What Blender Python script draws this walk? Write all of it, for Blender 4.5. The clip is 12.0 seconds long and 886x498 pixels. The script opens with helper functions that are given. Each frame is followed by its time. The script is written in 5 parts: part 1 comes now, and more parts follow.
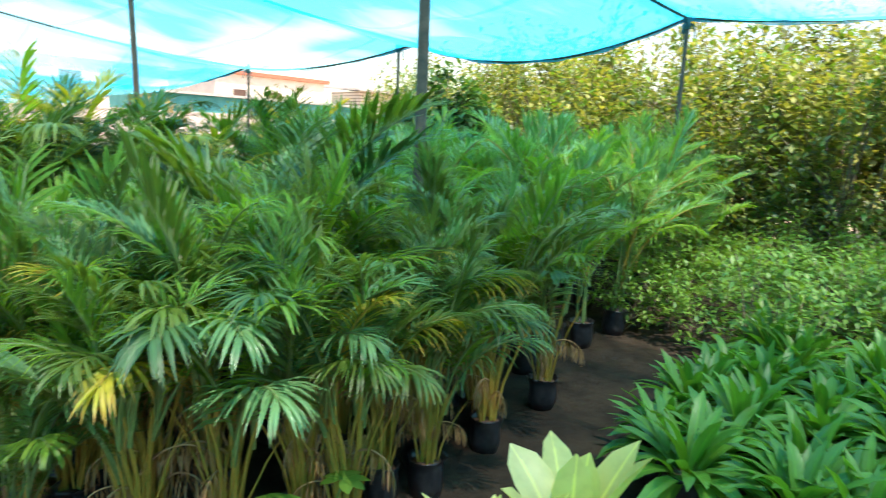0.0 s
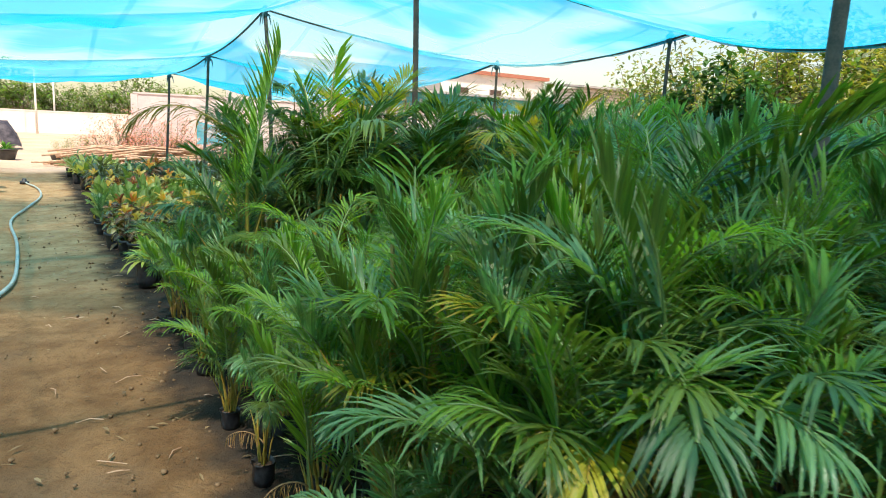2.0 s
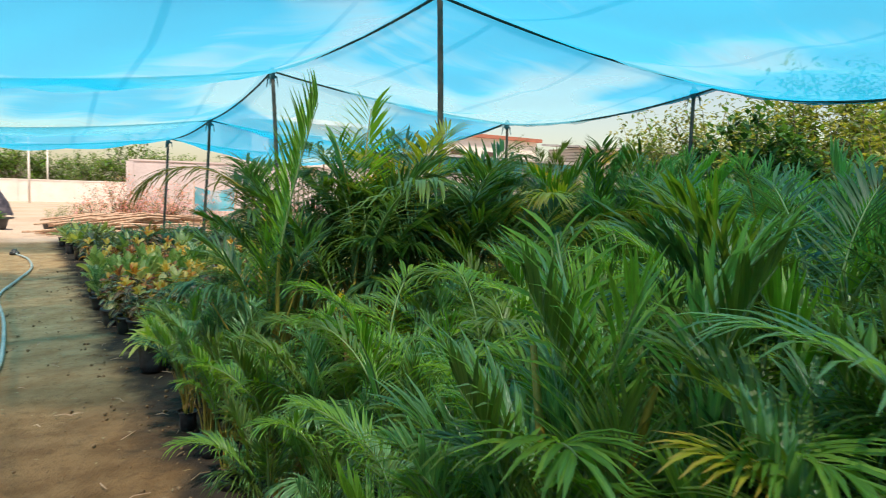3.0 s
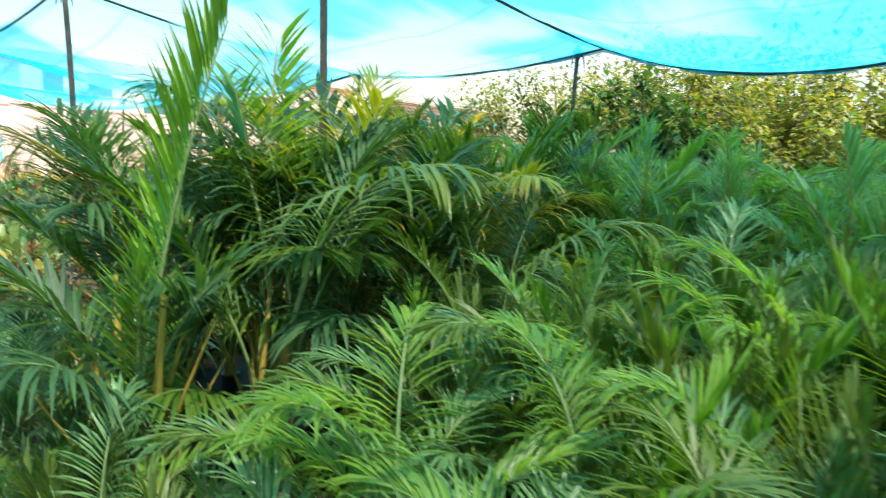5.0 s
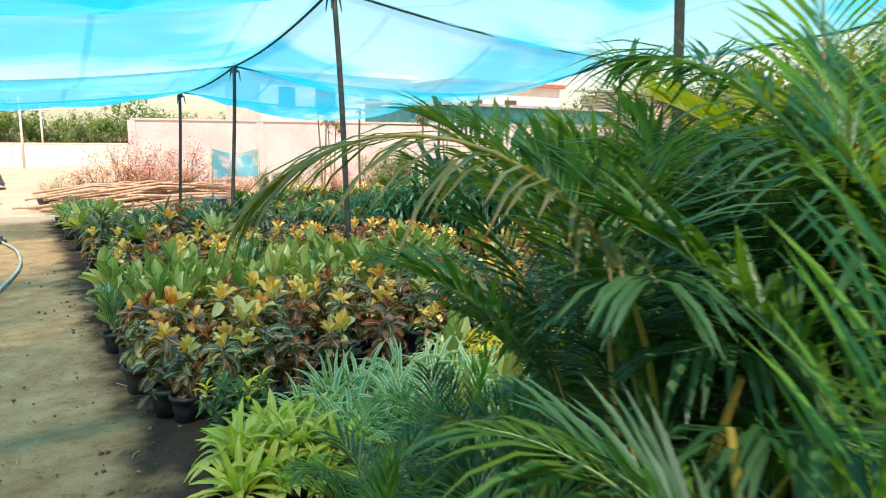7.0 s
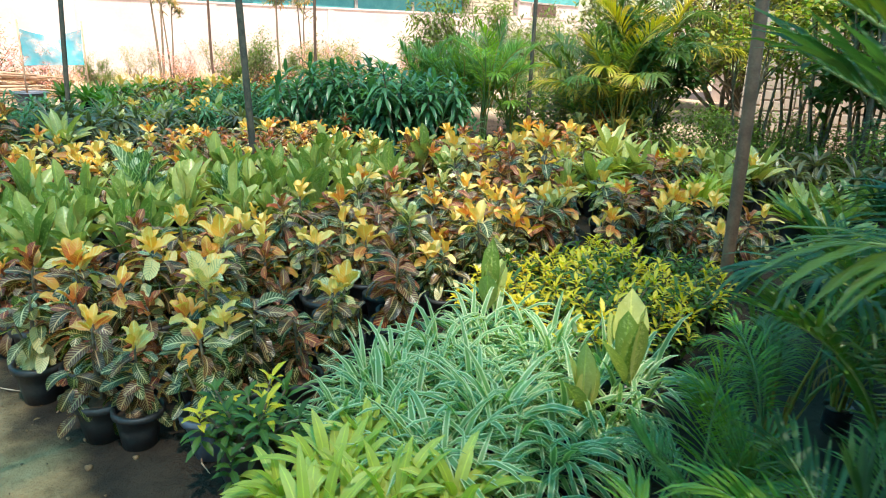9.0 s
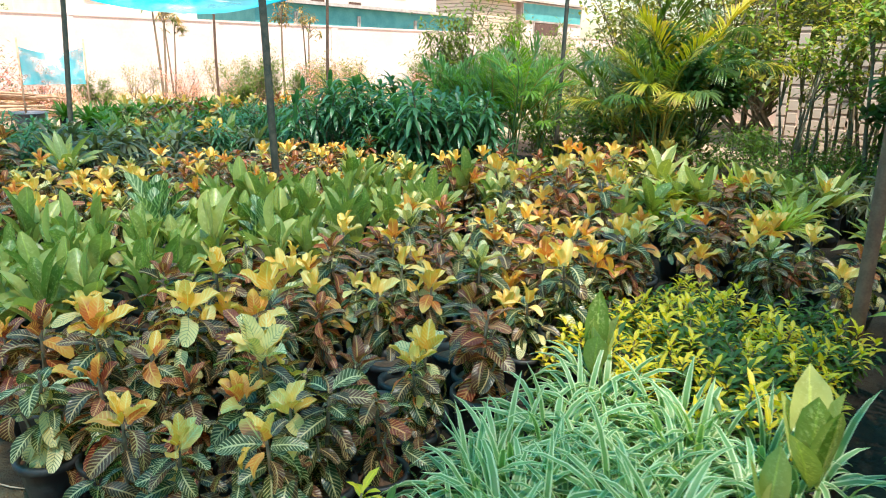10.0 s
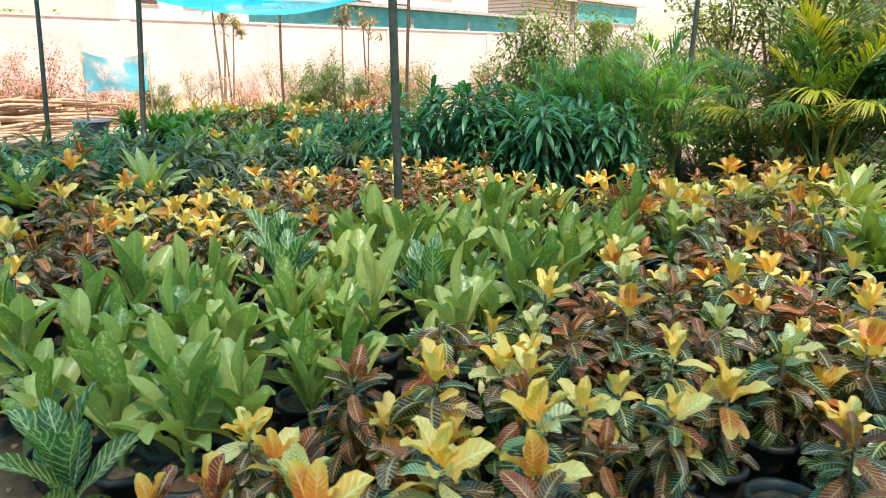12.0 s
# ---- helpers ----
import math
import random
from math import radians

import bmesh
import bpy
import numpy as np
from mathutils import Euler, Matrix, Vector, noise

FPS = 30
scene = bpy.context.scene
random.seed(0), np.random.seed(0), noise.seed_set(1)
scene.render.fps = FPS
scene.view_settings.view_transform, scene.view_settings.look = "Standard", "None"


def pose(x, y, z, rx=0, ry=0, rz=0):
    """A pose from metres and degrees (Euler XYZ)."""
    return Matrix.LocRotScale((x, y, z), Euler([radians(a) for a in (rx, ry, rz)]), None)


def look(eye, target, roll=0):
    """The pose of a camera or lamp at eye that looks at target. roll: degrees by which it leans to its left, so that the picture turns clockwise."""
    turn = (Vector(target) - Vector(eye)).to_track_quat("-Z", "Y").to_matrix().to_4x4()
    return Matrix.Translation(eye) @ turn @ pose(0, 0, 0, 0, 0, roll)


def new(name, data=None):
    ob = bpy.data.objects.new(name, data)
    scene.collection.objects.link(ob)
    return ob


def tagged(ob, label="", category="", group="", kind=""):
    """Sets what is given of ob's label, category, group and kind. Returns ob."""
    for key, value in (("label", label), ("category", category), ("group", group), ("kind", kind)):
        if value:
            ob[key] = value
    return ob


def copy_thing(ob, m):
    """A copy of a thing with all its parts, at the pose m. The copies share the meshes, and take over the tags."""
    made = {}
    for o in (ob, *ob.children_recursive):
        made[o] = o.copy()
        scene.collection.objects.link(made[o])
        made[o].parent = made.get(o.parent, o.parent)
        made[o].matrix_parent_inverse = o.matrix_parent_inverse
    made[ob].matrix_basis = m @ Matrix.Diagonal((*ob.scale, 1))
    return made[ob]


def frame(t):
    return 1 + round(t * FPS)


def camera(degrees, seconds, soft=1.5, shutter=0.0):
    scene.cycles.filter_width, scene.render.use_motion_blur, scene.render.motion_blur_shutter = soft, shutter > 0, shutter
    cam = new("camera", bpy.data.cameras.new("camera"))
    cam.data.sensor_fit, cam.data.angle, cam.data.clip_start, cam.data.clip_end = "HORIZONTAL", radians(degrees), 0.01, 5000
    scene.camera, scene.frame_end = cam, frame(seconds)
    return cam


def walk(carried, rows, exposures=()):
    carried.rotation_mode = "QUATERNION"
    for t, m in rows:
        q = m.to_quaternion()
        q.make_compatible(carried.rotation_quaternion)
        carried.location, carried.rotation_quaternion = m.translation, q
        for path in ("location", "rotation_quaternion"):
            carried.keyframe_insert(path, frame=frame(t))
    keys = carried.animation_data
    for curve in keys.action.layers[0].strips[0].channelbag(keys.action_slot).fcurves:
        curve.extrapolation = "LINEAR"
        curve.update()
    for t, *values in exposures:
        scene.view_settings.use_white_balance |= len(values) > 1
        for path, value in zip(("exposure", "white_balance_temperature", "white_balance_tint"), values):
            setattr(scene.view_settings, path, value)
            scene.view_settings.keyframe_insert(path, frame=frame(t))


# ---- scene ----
cam = camera(67.5, 12.0, soft=1.0, shutter=0.25)
PATH = [
    (0, (0.844, 0.651, 1.578), (2.346, 1.934, 1.262), 2.1),
    (0.5, (0.77, 0.805, 1.564), (1.972, 2.36, 1.191), 3.7),
    (1, (0.75, 1.096, 1.549), (1.677, 2.822, 1.145), -0.2),
    (1.5, (0.724, 1.358, 1.544), (1.654, 3.103, 1.246), 2.4),
    (2, (0.64, 1.637, 1.56), (1.687, 3.305, 1.211), 2.8),
    (2.5, (0.663, 2.034, 1.551), (1.588, 3.789, 1.3), 1.4),
    (3, (0.632, 2.399, 1.534), (1.706, 4.078, 1.368), 1.8),
    (3.2, (0.64, 2.598, 1.534), (1.801, 4.201, 1.247), 1.7),
    (4.8, (0.84, 3.86, 1.63), (2.367, 5.111, 1.306), 4.6),
    (5, (0.885, 4.02, 1.64), (2.386, 5.312, 1.361), 3.5),
    (5.5, (0.922, 4.427, 1.658), (2.146, 5.973, 1.322), 1.1),
    (6, (0.912, 4.826, 1.647), (2.216, 6.293, 1.262), -0.4),
    (6.5, (0.925, 5.282, 1.637), (2.204, 6.798, 1.382), 0.4),
    (7, (0.875, 5.669, 1.634), (1.936, 7.336, 1.325), 0.3),
    (7.2, (0.889, 5.921, 1.592), (2.026, 7.519, 1.197), 0.8),
    (8.8, (0.762, 7.124, 1.587), (2.139, 8.462, 1.026), -0.4),
    (9, (0.752, 7.231, 1.591), (2.141, 8.534, 0.98), 1.5),
    (9.5, (0.829, 7.599, 1.587), (2.174, 8.982, 1.06), -1.8),
    (10, (0.895, 7.944, 1.552), (2.303, 9.249, 0.992), 1.4),
    (10.5, (0.937, 8.282, 1.568), (2.316, 9.59, 0.947), -0.6),
    (11, (1.027, 8.657, 1.555), (2.224, 10.172, 1.033), -1.0),
    (11.5, (1.069, 8.988, 1.547), (2.353, 10.418, 0.994), 0.9),
    (12, (1.013, 9.333, 1.543), (2.351, 10.712, 0.986), 1.0),
]
# a nursery under a blue shade net; the path runs along +y, beds lie at x > 1.2
EXPOSURES = [(0, 1.15, 7000, 13), (0.5, 1.2, 7000, 13), (1, 0.9, 7000, 13), (2, 0.45, 7000, 13), (2.5, 0.36, 7000, 13), (3, 0.08, 7000, 13), (5, 0.86, 7000, 13), (6, 0.66, 7000, 13), (6.5, 0.85, 7000, 13), (7, 0.42, 7000, 13), (9, 0.85, 7000, 13), (11, 0.75, 7000, 13), (12, 0.65, 7000, 13)]
walk(cam, [(t, look(eye, target, roll)) for t, eye, target, roll in PATH], EXPOSURES)

# ---------------------------------------------------------------- light
SUN_EL, SUN_AZ = radians(64), radians(205)
world = bpy.data.worlds.new("sky")
scene.world = world
world.use_nodes = True
wn = world.node_tree.nodes
sky = wn.new("ShaderNodeTexSky")
sky.sky_type = "NISHITA"
sky.sun_disc = False
sky.sun_elevation, sky.sun_rotation = SUN_EL, SUN_AZ
sky.dust_density, sky.air_density, sky.ozone_density = 1.4, 1.3, 0.5
wn["Background"].inputs[1].default_value = 0.15
world.node_tree.links.new(sky.outputs[0], wn["Background"].inputs[0])
sun_data = bpy.data.lights.new("sun", "SUN")
sun_data.energy, sun_data.angle, sun_data.color = 5.0, radians(0.6), (1.0, 0.95, 0.87)
sun = new("sun", sun_data)
way = Vector((math.sin(SUN_AZ) * math.cos(SUN_EL), math.cos(SUN_AZ) * math.cos(SUN_EL), math.sin(SUN_EL)))
sun.matrix_basis = look(way * 50, (0, 0, 0))


# ---------------------------------------------------------------- materials
class Nodes:
    """Short hand for building a node material."""

    def __init__(self, name):
        self.m = bpy.data.materials.new(name)
        self.m.use_nodes = True
        self.t = self.m.node_tree
        self.b = self.t.nodes["Principled BSDF"]
        self.out = self.t.nodes["Material Output"]

    def put(self, kind, **inputs):
        n = self.t.nodes.new("ShaderNode" + kind)
        for k, v in inputs.items():
            key = int(k[1:]) if k[0] == "i" and k[1:].isdigit() else k
            self.feed(n, key, v)
        return n

    def feed(self, n, key, v):
        s = n.inputs[key]
        if isinstance(v, bpy.types.NodeSocket):
            self.t.links.new(v, s)
        else:
            s.default_value = v

    def math(self, op, a, b=0.0):
        n = self.put("Math", i0=a, i1=b)
        n.operation = op
        return n.outputs[0]

    def mix(self, f, a, b, how="MIX"):
        n = self.t.nodes.new("ShaderNodeMix")
        n.data_type, n.blend_type = "RGBA", how
        for i, v in ((0, f), (6, a), (7, b)):
            if isinstance(v, tuple) and len(v) == 3:
                v = (*v, 1.0)
            self.feed(n, i, v)
        return n.outputs[2]

    def noise(self, scale, detail=4.0, rough=0.55, vec=None, distort=0.0):
        n = self.put("TexNoise", Scale=scale, Detail=detail, Roughness=rough, Distortion=distort)
        if vec is not None:
            self.t.links.new(vec, n.inputs["Vector"])
        return n.outputs[0]

    def ramp(self, f, lo, hi):
        n = self.put("MapRange", Value=f)
        n.inputs["From Min"].default_value, n.inputs["From Max"].default_value = lo, hi
        n.interpolation_type = "SMOOTHSTEP"
        return n.outputs[0]

    def obj(self):
        return self.put("TexCoord").outputs["Object"]

    def geo(self):
        return self.put("NewGeometry").outputs["Position"]

    def uv(self):
        n = self.put("SeparateXYZ", i0=self.put("TexCoord").outputs["UV"])
        return n.outputs[0], n.outputs[1]

    def rnd(self):
        return self.put("ObjectInfo").outputs["Random"]

    def isl(self):
        return self.put("NewGeometry").outputs["Random Per Island"]

    def bump(self, height, strength=0.3, dist=0.01):
        n = self.put("Bump", Strength=strength, Distance=dist, Height=height)
        self.t.links.new(n.outputs[0], self.b.inputs["Normal"])

    def done(self, colour, rough=0.7, metal=0.0, spec=0.5):
        c = (*colour, 1.0) if isinstance(colour, tuple) and len(colour) == 3 else colour
        self.feed(self.b, "Base Color", c)
        self.feed(self.b, "Roughness", rough)
        self.b.inputs["Metallic"].default_value = metal
        self.b.inputs["Specular IOR Level"].default_value = spec
        return self.m


def plain(name, a, b, rough=0.7, scale=8.0, metal=0.0, bump=0.2, fine=90.0):
    """A surface of two near colours, mottled at two scales."""
    n = Nodes(name)
    p = n.obj()
    f = n.math("ADD", n.math("MULTIPLY", n.noise(scale, 5, vec=p), 0.7), n.math("MULTIPLY", n.noise(fine, 2, vec=p), 0.3))
    c = n.mix(n.ramp(f, 0.35, 0.65), a, b)
    n.bump(n.noise(fine, 3, vec=p), bump, 0.004)
    return n.done(c, n.math("ADD", rough - 0.08, n.math("MULTIPLY", f, 0.16)), metal)


def leaf(name, a, b, vein=None, veins=0.0, rib=0.0, tip=None, edge=None, speck=None, gloss=0.42, through_it=0.38, by_island=True):
    """Leaf blade: two greens chosen leaf by leaf, with veins, ribs, margins, specks or another tip colour along its own length."""
    n = Nodes(name)
    u, v = n.uv()
    side = n.math("ABSOLUTE", n.math("SUBTRACT", u, 0.5))
    pick = n.isl() if by_island else n.rnd()
    pick = n.math("FRACT", n.math("ADD", pick, n.math("MULTIPLY", n.rnd(), 0.7)))
    c = n.mix(pick, a, b)
    blot = n.noise(14.0, 4, vec=n.obj())
    c = n.mix(n.math("MULTIPLY", n.ramp(blot, 0.4, 0.75), 0.35), c, n.mix(1.0, c, (0.55, 0.6, 0.5), "MULTIPLY"))
    if tip is not None:
        c = n.mix(n.ramp(v, 0.55, 1.0), c, tip)
    if speck is not None:
        s = n.ramp(n.noise(70.0, 4, 0.75, vec=n.obj()), 0.48, 0.62)
        inner = n.ramp(side, 0.46, 0.2)
        c = n.mix(n.math("MULTIPLY", n.math("MULTIPLY", s, inner), 0.6), c, speck)
    if edge is not None:
        c = n.mix(n.ramp(side, 0.26, 0.36), c, edge)
    if vein is not None:
        k = n.math("SUBTRACT", n.math("MULTIPLY", v, veins), n.math("MULTIPLY", side, 4.0))
        w = n.math("ABSOLUTE", n.math("SUBTRACT", n.math("FRACT", k), 0.5))
        w = n.math("ADD", w, n.math("MULTIPLY", n.math("SUBTRACT", n.noise(30.0, 3, vec=n.obj()), 0.5), 0.55))
        line = n.math("MULTIPLY", n.ramp(w, 0.20, 0.07), n.math("MULTIPLY", n.ramp(n.noise(9.0, 3, vec=n.obj()), 0.28, 0.50), n.math("ADD", 0.45, n.math("MULTIPLY", pick, 0.55))))
        mid = n.ramp(side, rib + 0.02, rib)
        c = n.mix(n.math("MAXIMUM", line, mid), c, vein)
    elif rib:
        c = n.mix(n.math("MULTIPLY", n.ramp(side, rib + 0.03, rib), 0.6), c, n.mix(1.0, c, (1.5, 1.5, 1.2), "MULTIPLY"))
    ripple = n.math("SINE", n.math("MULTIPLY", n.math("SUBTRACT", n.math("MULTIPLY", v, 1.0), n.math("MULTIPLY", side, 0.3)), 70.0))
    n.bump(n.math("ADD", n.math("MULTIPLY", ripple, 0.3), n.noise(120.0, 2, vec=n.obj())), 0.25, 0.003)
    n.done(c, gloss, 0.0, 0.6)
    tr = n.put("BsdfTranslucent", Color=n.mix(1.0, c, (1.5, 1.45, 0.5), "MULTIPLY"))
    mx = n.put("MixShader", i0=through_it, i1=n.b.outputs[0], i2=tr.outputs[0])
    n.t.links.new(mx.outputs[0], n.out.inputs[0])
    return n.m


def net_mat():
    n = Nodes("blue_shade_net")
    p = n.geo()
    u, v = n.uv()
    # Pale open patches: bright sky behind the net put into the cloth colour.
    glare = n.noise(0.30, 2, 0.45, vec=p, distort=0.6)
    streak = n.noise(1.0, 3, 0.6, vec=n.put("Mapping", i0=p, Scale=(0.35, 1.6, 1.0), Rotation=(0.0, 0.0, 0.5)).outputs[0], distort=0.8)
    thin = n.ramp(n.math("ADD", n.math("MULTIPLY", glare, 0.8), n.math("MULTIPLY", streak, 0.2)), 0.45, 0.60)
    c = n.mix(thin, (0.0, 0.48, 0.76), (0.20, 0.76, 0.92))
    hem = n.math("MINIMUM", n.math("MINIMUM", u, n.math("SUBTRACT", 1.0, u)), n.math("MINIMUM", v, n.math("SUBTRACT", 1.0, v)))
    lap = n.math("MAXIMUM", n.ramp(hem, 0.035, 0.02), n.math("MULTIPLY", n.ramp(n.math("ABSOLUTE", n.math("SUBTRACT", n.math("FRACT", n.math("MULTIPLY", u, 3.0)), 0.5)), 0.03, 0.015), 0.8))
    c = n.mix(n.math("MULTIPLY", lap, 0.55), c, (0.0, 0.32, 0.52))
    tl = n.put("BsdfTranslucent", Color=c)
    df = n.put("BsdfDiffuse", Color=c)
    cloth = n.put("MixShader", i0=0.25, i1=tl.outputs[0], i2=df.outputs[0])
    hole = n.put("BsdfTransparent", Color=(0.95, 0.99, 1.0, 1.0))
    gap = n.math("SUBTRACT", n.math("ADD", 0.23, n.math("MULTIPLY", thin, 0.44)), n.math("MULTIPLY", lap, 0.12))
    mx = n.put("MixShader", i0=gap, i1=cloth.outputs[0], i2=hole.outputs[0])
    n.t.links.new(mx.outputs[0], n.out.inputs[0])
    return n.m


def ground_mat():
    n = Nodes("sandy_soil")
    p = n.geo()
    s = n.put("SeparateXYZ", i0=p)
    big = n.noise(0.35, 5, vec=p)
    mid = n.noise(3.0, 6, 0.65, vec=p)
    fine = n.noise(60.0, 4, 0.7, vec=p)
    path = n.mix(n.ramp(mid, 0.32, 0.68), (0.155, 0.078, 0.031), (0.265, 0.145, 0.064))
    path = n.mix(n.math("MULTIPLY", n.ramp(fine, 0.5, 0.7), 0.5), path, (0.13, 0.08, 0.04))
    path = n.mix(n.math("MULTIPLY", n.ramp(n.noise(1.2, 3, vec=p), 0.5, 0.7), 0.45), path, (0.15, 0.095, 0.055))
    # Paler path ahead: sunlight on the farther stretch is painted into the soil.
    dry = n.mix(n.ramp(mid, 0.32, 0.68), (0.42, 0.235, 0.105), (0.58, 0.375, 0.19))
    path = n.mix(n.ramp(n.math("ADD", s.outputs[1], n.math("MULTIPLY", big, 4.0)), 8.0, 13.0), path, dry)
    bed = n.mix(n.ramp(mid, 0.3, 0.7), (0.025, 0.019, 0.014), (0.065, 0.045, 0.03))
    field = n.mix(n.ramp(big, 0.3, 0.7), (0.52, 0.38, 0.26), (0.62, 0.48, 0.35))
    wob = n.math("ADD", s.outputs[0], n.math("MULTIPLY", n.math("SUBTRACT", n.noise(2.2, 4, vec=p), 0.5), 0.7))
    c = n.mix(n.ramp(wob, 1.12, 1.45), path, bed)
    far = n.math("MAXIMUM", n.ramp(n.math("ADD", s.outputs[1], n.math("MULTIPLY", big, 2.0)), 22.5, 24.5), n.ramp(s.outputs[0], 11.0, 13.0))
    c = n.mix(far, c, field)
    crumb = n.noise(14.0, 6, 0.7, vec=p, distort=0.4)
    c = n.mix(n.math("MULTIPLY", n.ramp(crumb, 0.52, 0.66), 0.45), c, n.mix(1.0, c, (0.45, 0.42, 0.40), "MULTIPLY"))
    n.bump(n.math("ADD", n.math("ADD", mid, n.math("MULTIPLY", crumb, 0.8)), n.math("MULTIPLY", fine, 0.4)), 0.85, 0.04)
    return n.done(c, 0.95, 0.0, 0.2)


M = {}
M["net"] = net_mat()
M["ground"] = ground_mat()
M["pole"] = plain("weathered_pole", (0.035, 0.04, 0.03), (0.10, 0.085, 0.06), 0.7, 14)
M["pole_rust"] = plain("rusty_pipe", (0.13, 0.065, 0.04), (0.22, 0.12, 0.075), 0.75, 10)
M["rope"] = plain("dark_rope", (0.03, 0.05, 0.04), (0.07, 0.09, 0.07), 0.85, 30)
M["cloth"] = plain("net_knot", (0.03, 0.10, 0.11), (0.06, 0.2, 0.22), 0.9, 20)
M["bag"] = plain("black_plastic", (0.012, 0.013, 0.015), (0.035, 0.036, 0.04), 0.38, 12, bump=0.5, fine=25)
M["potblack"] = plain("black_pot", (0.018, 0.019, 0.021), (0.05, 0.048, 0.045), 0.5, 9)
M["potgrey"] = plain("grey_blue_pot", (0.07, 0.09, 0.12), (0.12, 0.14, 0.17), 0.55, 9)
M["potnavy"] = plain("navy_plastic", (0.012, 0.03, 0.06), (0.03, 0.055, 0.095), 0.4, 9)
M["potbrown"] = plain("brown_cement", (0.25, 0.155, 0.10), (0.36, 0.24, 0.16), 0.85, 7)
M["potcream"] = plain("cream_cement", (0.42, 0.36, 0.26), (0.56, 0.49, 0.37), 0.8, 7)
M["red"] = plain("red_clay", (0.36, 0.12, 0.07), (0.48, 0.19, 0.12), 0.85, 10)
M["soil"] = plain("potting_soil", (0.07, 0.04, 0.025), (0.19, 0.10, 0.06), 0.95, 25, bump=0.8)
M["stem"] = plain("brown_stem", (0.13, 0.10, 0.06), (0.24, 0.19, 0.12), 0.8, 30)
M["cane"] = plain("palm_cane", (0.22, 0.19, 0.025), (0.46, 0.28, 0.045), 0.5, 9)
M["greenstem"] = plain("green_stem", (0.09, 0.17, 0.04), (0.20, 0.27, 0.09), 0.5, 9)
M["sheath"] = plain("dry_sheath", (0.26, 0.14, 0.06), (0.42, 0.27, 0.13), 0.85, 14)
M["hose"] = plain("pale_green_hose", (0.32, 0.40, 0.35), (0.56, 0.58, 0.50), 0.5, 6)
M["white"] = plain("lime_wash", (0.74, 0.66, 0.58), (0.84, 0.77, 0.69), 0.9, 1.2, fine=14)
M["cream"] = plain("cream_wall", (0.56, 0.455, 0.43), (0.68, 0.57, 0.54), 0.9, 0.8, fine=14)
M["teal"] = plain("teal_sheet", (0.05, 0.32, 0.33), (0.10, 0.42, 0.42), 0.6, 2, fine=20)
M["tin"] = plain("tin_sheet", (0.36, 0.33, 0.30), (0.55, 0.50, 0.46), 0.6, 3, fine=18)
def slat_mat():
    n = Nodes("bleached_slats")
    p = n.obj()
    z = n.put("SeparateXYZ", i0=p).outputs[2]
    gap = n.ramp(n.math("ABSOLUTE", n.math("SUBTRACT", n.math("FRACT", n.math("MULTIPLY", z, 5.2)), 0.5)), 0.36, 0.46)
    c = n.mix(n.noise(2.0, 4, vec=n.put("Mapping", i0=p, Scale=(0.6, 0.6, 6.0)).outputs[0]), (0.50, 0.40, 0.31), (0.72, 0.60, 0.48))
    c = n.mix(n.math("MULTIPLY", gap, 0.8), c, (0.14, 0.10, 0.075))
    n.bump(gap, 0.8, -0.03)
    return n.done(c, 0.85)


M["slats"] = slat_mat()
M["dark"] = plain("dark_opening", (0.08, 0.05, 0.04), (0.14, 0.08, 0.06), 0.8, 5)
M["tarp"] = plain("black_tarp", (0.025, 0.022, 0.028), (0.10, 0.085, 0.095), 0.45, 4, bump=0.8, fine=12)
M["stick"] = plain("dry_sticks", (0.40, 0.22, 0.13), (0.62, 0.42, 0.28), 0.85, 12)
M["stone"] = plain("soil_clod", (0.13, 0.075, 0.035), (0.27, 0.165, 0.085), 0.95, 12)
def screen_mat():
    n = Nodes("teal_net_cloth")
    c = n.mix(n.noise(5.0, 3, vec=n.obj()), (0.0, 0.36, 0.45), (0.05, 0.52, 0.60))
    n.done(c, 0.8)
    hole = n.put("BsdfTransparent")
    mx = n.put("MixShader", i0=n.math("ADD", 0.12, n.math("MULTIPLY", n.ramp(n.noise(3.0, 3, vec=n.obj()), 0.4, 0.65), 0.55)), i1=n.b.outputs[0], i2=hole.outputs[0])
    n.t.links.new(mx.outputs[0], n.out.inputs[0])
    return n.m


M["bannercloth"] = screen_mat()

M["palm"] = leaf("areca_leaf", (0.10, 0.24, 0.038), (0.24, 0.40, 0.065), rib=0.05, gloss=0.26, through_it=0.5)
M["palm_blue"] = leaf("areca_leaf_bluish", (0.105, 0.24, 0.095), (0.22, 0.40, 0.18), rib=0.05, gloss=0.25, through_it=0.46)
# Deeper green for tall palms, with the clump's shade put into the colour.
M["palm_shaded"] = leaf("areca_leaf_shaded", (0.05, 0.13, 0.016), (0.135, 0.235, 0.03), rib=0.05, gloss=0.30)
M["palm_shaded_blue"] = leaf("areca_leaf_shaded_bluish", (0.03, 0.095, 0.03), (0.08, 0.175, 0.06), rib=0.05, gloss=0.42)
M["palm_olive"] = leaf("areca_leaf_old", (0.075, 0.145, 0.025), (0.145, 0.215, 0.04), rib=0.05, gloss=0.34)
M["palm_new"] = leaf("areca_new_leaf", (0.115, 0.265, 0.02), (0.20, 0.36, 0.04), rib=0.05, gloss=0.38)
M["palm_yellow"] = leaf("areca_yellow_leaf", (0.36, 0.38, 0.03), (0.50, 0.42, 0.04), rib=0.05, tip=(0.50, 0.30, 0.07))
M["palm_fading"] = leaf("areca_fading_leaf", (0.11, 0.15, 0.035), (0.30, 0.24, 0.08), rib=0.05, tip=(0.34, 0.20, 0.08), gloss=0.4)
